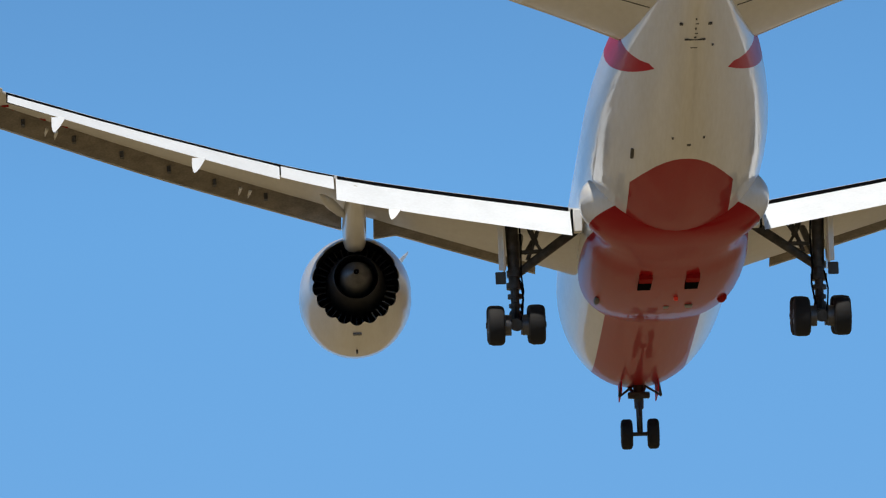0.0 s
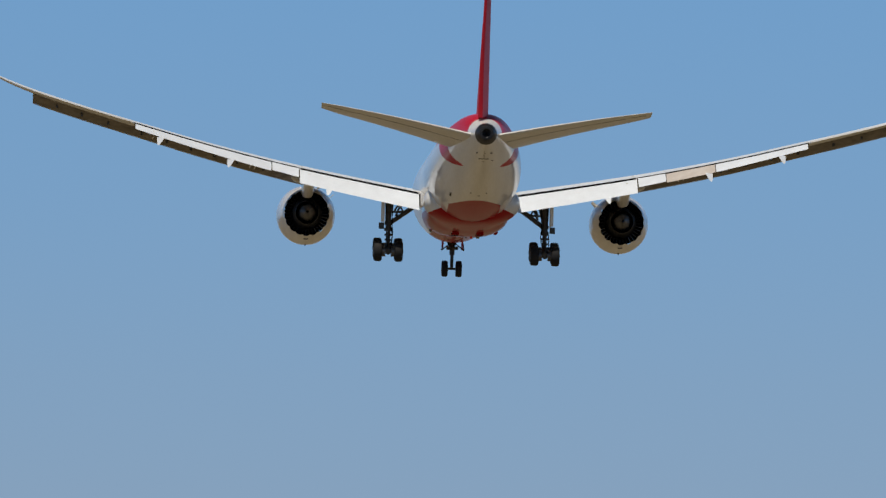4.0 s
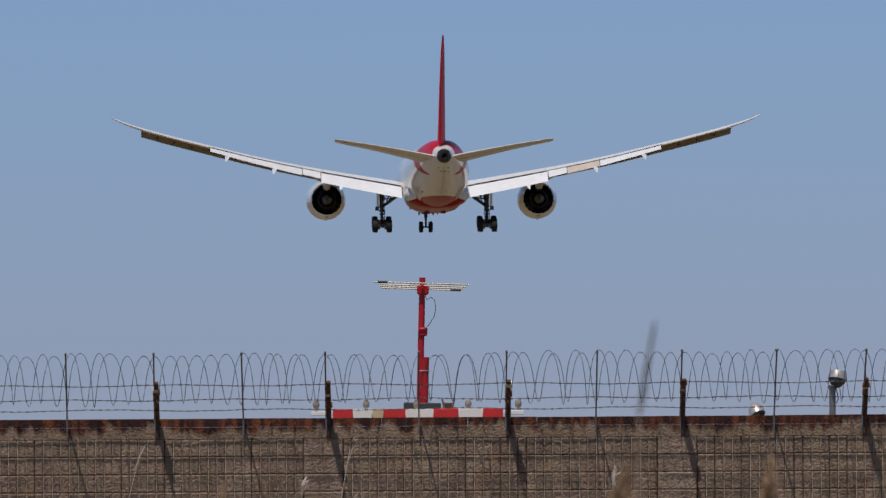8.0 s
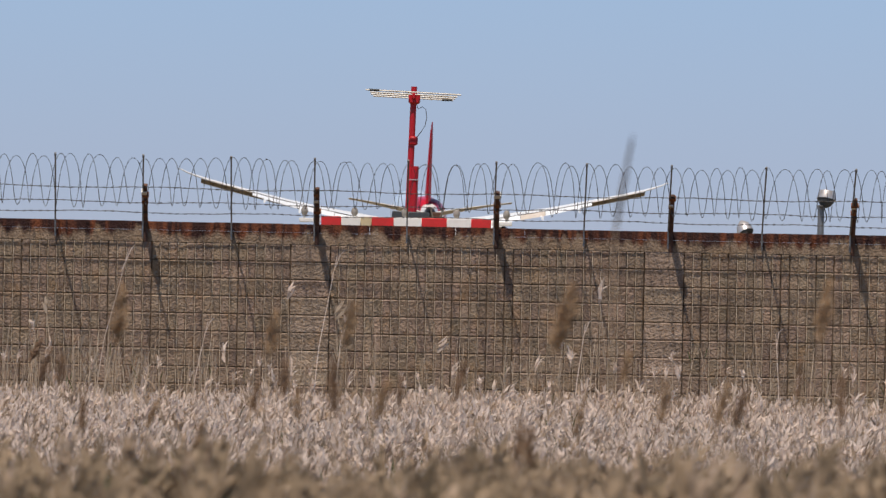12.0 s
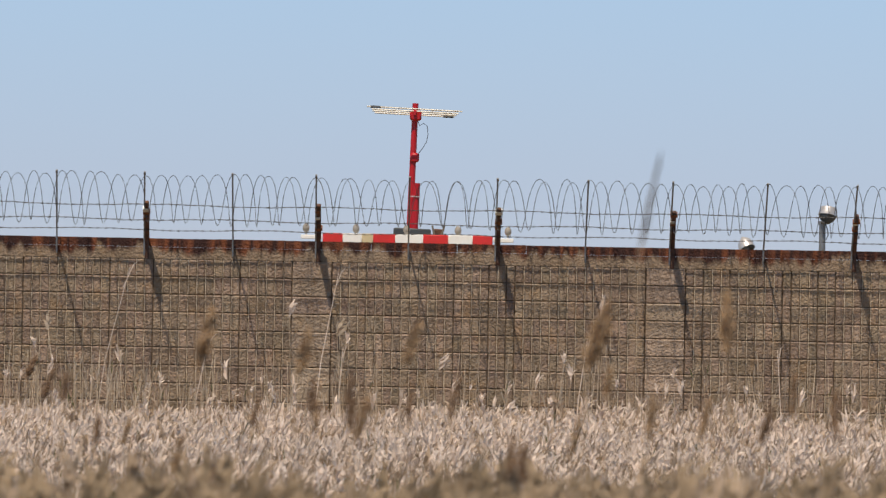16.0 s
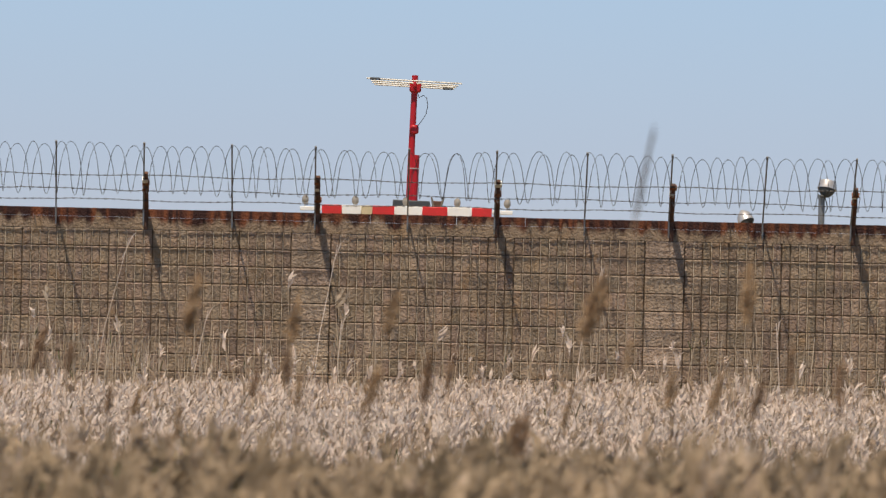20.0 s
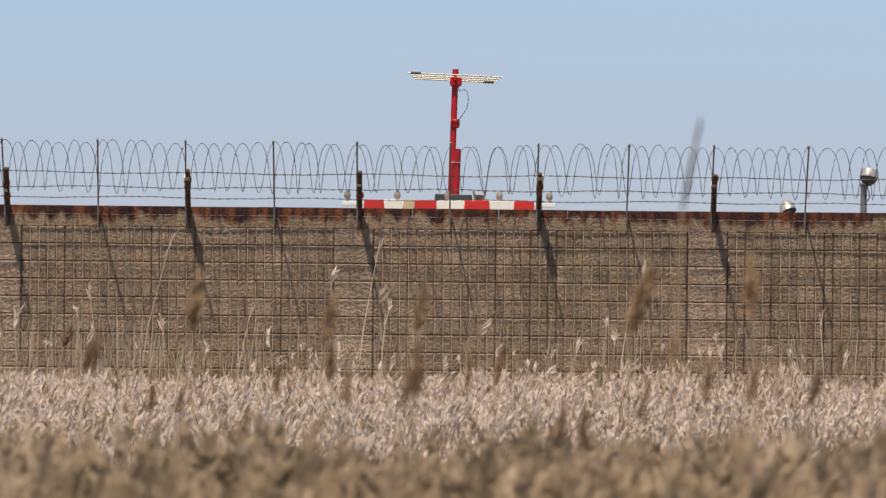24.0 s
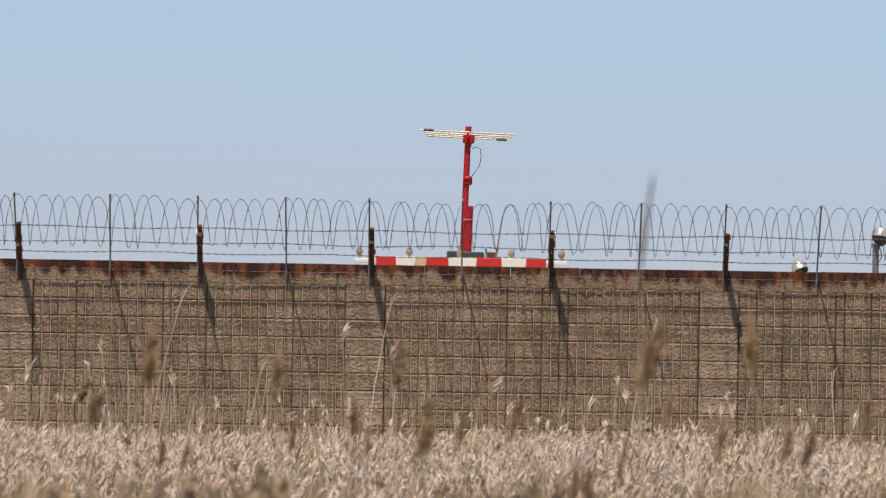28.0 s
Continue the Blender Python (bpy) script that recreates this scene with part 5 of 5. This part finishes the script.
def reed_into(vs, fs, mi, rnd, x, y, z0, h, size=1.0, plume=True, fluff=6, comb=0.38, green=0.05):
    """One dry reed: a stalk, leaves, and a plume of curved tufts that the wind combs to the right."""
    lean = rnd.gauss(0.02, 0.07) * h
    dy = rnd.gauss(0, 0.05) * h
    top = (x + lean, y + dy, z0 + h)
    ang = rnd.uniform(-0.6, 0.6)
    side = (math.cos(ang), math.sin(ang))
    w = 0.005 * size
    strip(vs, fs, mi, [(x, y, z0 + 0.25 * h), (x + lean * 0.45, y + dy * 0.5, z0 + h * 0.65), top], (w, w, w * 0.7), side, 1)
    for _ in range(rnd.choice((1, 2, 2))):
        f = rnd.uniform(0.5, 0.95)
        s = rnd.choice((-1, 1, 1))
        b = (x + lean * f * 0.7, y + dy * f, z0 + h * f)
        ln = rnd.uniform(0.14, 0.34) * size
        out = rnd.uniform(0.06, 0.42) * s
        strip(vs, fs, mi, [b, (b[0] + out * ln * 0.5, b[1], b[2] + ln * 0.5), (b[0] + out * ln * 1.1, b[1], b[2] + ln * rnd.uniform(0.5, 0.95))], (0.007 * size, 0.008 * size, 0.001), (0.8, 0.6 * s), 2 if rnd.random() < green else 1)
    if not plume:
        return
    ln = rnd.uniform(0.12, 0.27) * size
    a0 = rnd.gauss(0.08, comb)
    brown = 1 if rnd.random() < 0.16 else 0
    for k in range(fluff):
        a = a0 + rnd.uniform(-0.28, 0.30)
        bend = rnd.uniform(-0.4, 0.6)
        f = rnd.uniform(0.6, 1.0) * ln / 3
        p = (top[0], top[1], top[2] - 0.5 * ln * k / (fluff - 1))
        pts = [p]
        for j in range(3):
            p = (p[0] + math.sin(a) * f, p[1] + rnd.uniform(-0.02, 0.02), p[2] + math.cos(a) * f)
            pts.append(p)
            a += bend
        b = rnd.uniform(-0.5, 0.5)
        w = rnd.uniform(0.009, 0.024) * size
        strip(vs, fs, mi, pts, (0.005 * size, w, w * 0.8, 0.002), (math.cos(b), math.sin(b)), brown)


def reed_mesh(name, vs, fs, mi, mats):
    me = bpy.data.meshes.new(name)
    me.from_pydata(vs, [], fs)
    for m in mats:
        me.materials.append(m)
    me.polygons.foreach_set("material_index", mi)
    return me


def reed_bed(layers=5, count=56000):
    """The field of dry reeds, in layers that the wind rocks one against another."""
    rnd = random.Random(21)
    data = [([], [], []) for _ in range(layers)]
    for i in range(count):
        y = 60 + (154.3 - 60) * rnd.random() ** 0.85
        x = rnd.uniform(-1, 1) * (0.0575 * y + 0.8)
        patch = noise.noise((x * 0.35, y * 0.09, 0.0)) * 0.20 + noise.noise((x * 1.6, y * 0.3, 5.0)) * 0.14
        h = 0.47 + patch + rnd.gauss(0, 0.09) - 0.12 * max(0, (95 - y) / 35)
        if y > 140 and rnd.random() < 0.022:
            h += rnd.uniform(0.15, 0.75)
        reed_into(*data[i % layers], rnd, x, y, 0.0, max(h, 0.25), rnd.uniform(0.85, 1.2), rnd.random() < 0.10 + 0.75 * min(1, max(0, (y - 98) / 38)))
    beds = []
    for vs, fs, mi in data:
        ob = new("reed_bed", reed_mesh("reed_bed", vs, fs, mi, (PLUME_PALE, STALK, SHOOT)))
        tagged(ob, label="dense bed of dry pale reeds swaying in the wind", category="reeds", kind="stuff")
        beds.append(ob)
    # nearer rows of taller, browner reeds on the bank's foot
    vs, fs, mi = [], [], []
    for i in range(1700):
        y = rnd.uniform(31, 60)
        x = rnd.uniform(-1, 1) * (0.0575 * y + 0.4)
        clump = noise.noise((x * 1.3, y * 0.25, 9.0))
        drop = 455 - 90 * clump - 95 * rnd.random() ** 4
        base = ground_height(y)
        reed_into(vs, fs, mi, rnd, x, y, base, EYE - drop * y / 15800 - base - 0.1, 1.0, True, 7, 0.16, 0.3)
    ob = new("reed_bed", reed_mesh("reed_bed", vs, fs, mi, (PLUME_NEAR, STALK, SHOOT)))
    tagged(ob, label="tall brown reeds with soft heads along the near edge of the field", category="reeds", kind="stuff")
    beds.append(ob)
    return beds


def ground_height(y):
    """The bank falls to the field between 22 and 45 m."""
    return curve_at(y, (22, 34, 45, 60), (1.5, 0.2, 0.0, 0.0))


reed_beds = reed_bed()


def tall_stalks():
    """Tall bare stalks that stand out against the foot of the wall."""
    rnd = random.Random(8)
    vs, fs, mi = [], [], []
    for i in range(260):
        y = rnd.uniform(143, 154)
        x = rnd.gauss(-5.5, 1.8) if rnd.random() < 0.45 else rnd.uniform(-9.3, 9.0)
        reed_into(vs, fs, mi, rnd, x, y, 0.0, rnd.uniform(1.0, 1.75) + (0.3 if rnd.random() < 0.12 else 0), 1.2, rnd.random() < 0.04)
    for i in range(7):
        y = rnd.uniform(138, 153)
        reed_into(vs, fs, mi, rnd, rnd.choice((-6.2, -5.4, -4.0, -2.2, -1.9, 0.6, 3.0, 5.5)) + rnd.gauss(0, 0.5), y, 0.0, rnd.uniform(1.6, 2.7), 1.5, True)
    # a few long pale stalks lean alone against the wall
    for x, lean, h in ((-5.7, 0.6, 3.1), (-2.02, 0.42, 3.05), (-4.05, 0.3, 1.9), (-1.6, 0.1, 1.8), (2.4, 0.2, 2.0), (5.9, -0.1, 1.9)):
        strip(vs, fs, mi, [(x, 150, 0), (x + lean * 0.35, 150, h * 0.5), (x + lean, 150, h)], (0.009, 0.008, 0.005), (1, 0.2), 0)
        strip(vs, fs, mi, [(x + lean * 0.8, 150, h * 0.88), (x + lean + 0.05, 150, h + 0.02), (x + lean + 0.13, 150, h + 0.1)], (0.005, 0.011, 0.003), (1, 0.2), 0)
    ob = new("tall_grass", reed_mesh("tall_grass", vs, fs, mi, (PLUME_PALE, PALE_STALK, SHOOT)))
    tagged(ob, label="tall pale dry grass stalks at the foot of the wall", category="grass", kind="stuff")


tall_stalks()


def cattail(x, y, z, length, width, lean, tone, rnd):
    """A single tall reed near the camera with a bushy brown head; its middle is at x, y, z."""
    base = 1.5 if y < 22 else max(0.0, 1.5 - 1.3 * (y - 22) / 12)
    thing = empty("tall_reed", pose(x, y, base), label=tone[1], category="reed", group="tall reeds near the camera")
    h = z - base
    tip = Vector((math.sin(lean), 0, math.cos(lean))) * length / 2
    low, high = Vector((0, 0, h)) - tip, Vector((0, 0, h)) + tip
    part("stalk", to_bm(*wire_path([(-0.10 * h * 0.3, 0, 0), (-0.06 * h * 0.3, 0, h * 0.5), low, low + tip * 1.2], 0.0035, 5)), STALK, thing)
    vs, fs, mi = [], [], []
    slim = width < 0.022                         # a closed head that thins to a long tip
    for k in range(130 if slim else int(40 + 1000 * width)):
        f = rnd.random()
        if slim:
            f = 0.9 * f ** 1.5
        c = low.lerp(high, f * 0.85)
        r = width * (0.5 - 0.3 * f * slim) * math.sin(math.pi * min(1, 0.15 + f * 0.82)) ** 0.8
        a = rnd.uniform(0, 2 * math.pi)
        o = Vector((math.cos(a), math.sin(a), 0)) * r * rnd.uniform(0.2, 1.0)
        end = c + o * 1.1 + tip * rnd.uniform(0.25, 0.5)
        strip(vs, fs, mi, [c + o * 0.2, (c + end) / 2 + o * 0.35, end], (0.003, rnd.uniform(0.008, 0.016) * (1 - 0.6 * slim), 0.001), (math.cos(a * 3), math.sin(a * 3)), 0)
    me = reed_mesh("plume", vs, fs, mi, (tone[0],))
    head = new("plume", me)
    head.parent = thing
    for k in range(2):
        b = rnd.uniform(0.3, 0.6) * h
        s = rnd.choice((-1, 1))
        v, f, m2 = [], [], []
        strip(v, f, m2, [(0, 0, b), (s * 0.06, 0, b + 0.15), (s * 0.18, 0, b + 0.22), (s * 0.3, 0, b + 0.18)], (0.004, 0.008, 0.006, 0.001), (0.3, 0.95), 0)
        leaf = new("leaf", reed_mesh("leaf", v, f, m2, (STALK,)))
        leaf.parent = thing
    return thing


TONE_GREY = (material("grey_reed_plume", (0.30, 0.285, 0.28), 0.95, second=(0.10, 0.095, 0.09), scale=9), "slim grey-brown reed head on a tall dry stalk")
TONE_BROWN = (PLUME_BROWN, "bushy tan-brown reed head bent by the wind")
TONE_DARK = (material("dark_reed_plume", (0.34, 0.22, 0.14), 0.95, second=(0.22, 0.14, 0.09), scale=9), "dark reddish-brown reed head on a dry stalk")
# bearing and height of the head (in 1/15800 of the distance), distance, length, width, lean, tone; then its sway (seconds, bearing)
TALL = (
    (350, 135, 30, 0.33, 0.019, 0.17, TONE_GREY, ((0, 340), (8, 358), (9, 368), (10, 414), (11, 371), (11.5, 333), (14, 420), (15, 376), (16, 380), (17, 321), (18, 311), (19, 384), (20, 371), (23, 384), (24, 380), (25, 334), (26, 291), (27, 307), (28, 283))),
    (280, -108, 37.4, 0.312, 0.12, 0.28, TONE_BROWN, ((0, 290), (8, 301), (9, 280), (10, 317), (11, 305), (11.5, 240), (14, 304), (15, 284), (16, 292), (17, 323), (18, 236), (19, 240), (20, 286), (23, 228), (24, 292), (25, 201), (26, 171), (27, 155), (28, 288))),
    (580, -80, 39.8, 0.289, 0.0764, 0.02, TONE_BROWN, ((0, 600), (10, 578), (11, 690), (14, 612), (15, 560), (16, 527), (17, 683), (18, 540), (20, 563), (25, 501), (28, 480))),
    (-110, -125, 42.1, 0.234, 0.0702, 0.20, TONE_BROWN, ((0, -100), (10, -49), (11, -111), (11.5, -157), (14, -80), (15, -60), (16, -41), (17, -139), (18, -105), (20, -73), (25, -97), (28, -152))),
    (-510, -118, 39.8, 0.289, 0.0819, 0.12, TONE_BROWN, ((0, -500), (10, -408), (11, -551), (11.5, -556), (14, -400), (15, -420), (16, -409), (17, -510), (18, -480), (20, -429), (25, -514), (28, -588))),
    (-270, -145, 42.1, 0.234, 0.0702, 0.15, TONE_BROWN, ((0, -250), (10, -219), (11, -350), (11.5, -280), (14, -240), (16, -228), (17, -272), (20, -243), (25, -257), (28, -364))),
    (-90, -235, 33.5, 0.22, 0.045, 0.06, TONE_DARK, ((0, -80), (10, -38), (11, -189), (17, -139), (20, 4), (25, -104), (28, -103))),
    (-708, -182, 100, 0.3, 0.11, 0.40, TONE_DARK, ((0, -700), (10, -713), (11.5, -694), (17, -711), (20, -683), (25, -734), (28, -711))),
)


def near_reeds():
    rnd = random.Random(4)
    made = []
    for px, pz, d, ln, wd, lean, tone, sway in TALL:
        made.append((cattail(px * d / 15800, d, EYE + pz * d / 15800, ln, wd, lean, tone, rnd), px, d, sway))
    for k in range(20):
        d = rnd.uniform(29, 52)
        px = -770 + 1540 * (k + rnd.uniform(0.1, 0.9)) / 20
        pz = rnd.uniform(-340, -190)
        sway = tuple((t, px + rnd.uniform(-35, 35)) for t in range(0, 29, 2))
        made.append((cattail(px * d / 15800, d, EYE + pz * d / 15800, rnd.uniform(0.14, 0.22), rnd.uniform(0.024, 0.047), rnd.uniform(0, 0.35), rnd.choice((TONE_BROWN, TONE_DARK)), rnd), px, d, sway))
    return made


tall_reeds = near_reeds()


# ---- what moves ----
FLIGHT = [  # seconds; x, y, z in metres; pitch, roll, heading in degrees
    (0.0, 0.66, 283.29, 57.63, 0.65, -0.05, 2.63), (0.5, 0.57, 316.27, 55.52, 1.4, -0.06, 2.71),
    (1.0, 0.48, 352.44, 54.08, 2.1, -0.05, 2.76), (1.5, 0.36, 386.31, 52.23, 2.2, -0.05, 2.64),
    (2.0, 0.25, 421.55, 50.6, 1.95, -0.1, 2.31), (2.5, 0.17, 455.24, 48.83, 1.4, 0.32, 2.5),
    (3.0, 0.05, 490.21, 47.13, 0.9, 0.38, 2.51), (3.5, -0.01, 524.06, 45.36, 1.0, 0.61, 2.42),
    (5.5, -0.36, 662.18, 38.66, 1.57, 0.69, 1.97), (6.0, -0.69, 695.9, 37.09, 1.28, 0.87, 2.06),
    (6.5, -0.59, 729.61, 35.24, 1.21, 1.13, 2.12), (7.0, -0.72, 764.39, 32.96, 1.03, 0.59, 2.23),
    (7.5, -0.62, 798.66, 30.75, 0.94, 0.24, 2.21), (8.0, -0.88, 832.69, 28.25, 0.94, -0.05, 2.08),
    (8.5, -0.87, 866.83, 25.81, 1.17, 0.01, 2.08), (9.0, -0.96, 900.36, 23.04, 1.58, 0.1, 2.21),
    (9.5, -1.11, 934.83, 20.64, 1.78, -0.05, 2.22), (10.0, -1.36, 969.33, 18.02, 1.76, -0.04, 2.2),
    (10.5, -1.52, 1002.93, 15.6, 1.77, 0.03, 2.4), (11.0, -1.55, 1037.52, 12.92, 1.84, 0.28, 2.62),
    (11.5, -1.51, 1071.68, 10.57, 1.96, 0.55, 2.71), (12.0, -1.65, 1103.5, 7.7, 2.0, 0.5, 2.7),
    (12.5, -1.7, 1134, 4.0, 2.2, 0.3, 2.4), (13.0, -1.75, 1164, -0.5, 2.0, 0.1, 2.0),
    (13.5, -1.8, 1193, -5.4, 1.5, 0, 1.5), (14.0, -1.85, 1221, -7.3, 1.1, 0, 1.1),
    (14.5, -1.9, 1249, -7.9, 0.8, 0, 0.8), (17, -2, 1370, -7.9, 0, 0, 0),
    (20, -2, 1490, -7.9, 0, 0, 0), (24, -2, 1600, -8.0, 0, 0, 0),
    (28, -2, 1670, -8.1, 0, 0, 0),
]


def between(t, rows):
    for (t0, a), (t1, b) in zip(rows, rows[1:]):
        if t <= t1:
            u = (t - t0) / (t1 - t0)
            return a + (b - a) * (3 * u * u - 2 * u * u * u), math.sin(math.pi * u) ** 2 * (1.0 if t1 - t0 > 1.5 else 0.2)
    return rows[-1][1], 0.0


def motions():
    walk(plane_thing, [(t, pose(*v)) for t, *v in FLIGHT])
    for k, (reed, px, d, sway) in enumerate(tall_reeds):
        x, y, z = reed.location
        rows = []
        for i in range(57):
            t = i * 0.5
            b, free = between(t, sway)
            b += free * 28 * math.sin(2.4 * t + 1.7 * k)
            high = 2.6
            rows.append((t, pose(x, y, z, 0, math.degrees((b - px) * d / 15800 / high), 0)))
        walk(reed, rows)
    for k, bed in enumerate(reed_beds):
        walk(bed, [(i * 0.5, pose(0.022 * math.sin(1.9 * i * 0.5 + 1.3 * k) + 0.012 * math.sin(0.7 * i + k), 0, 0)) for i in range(57)])


motions()
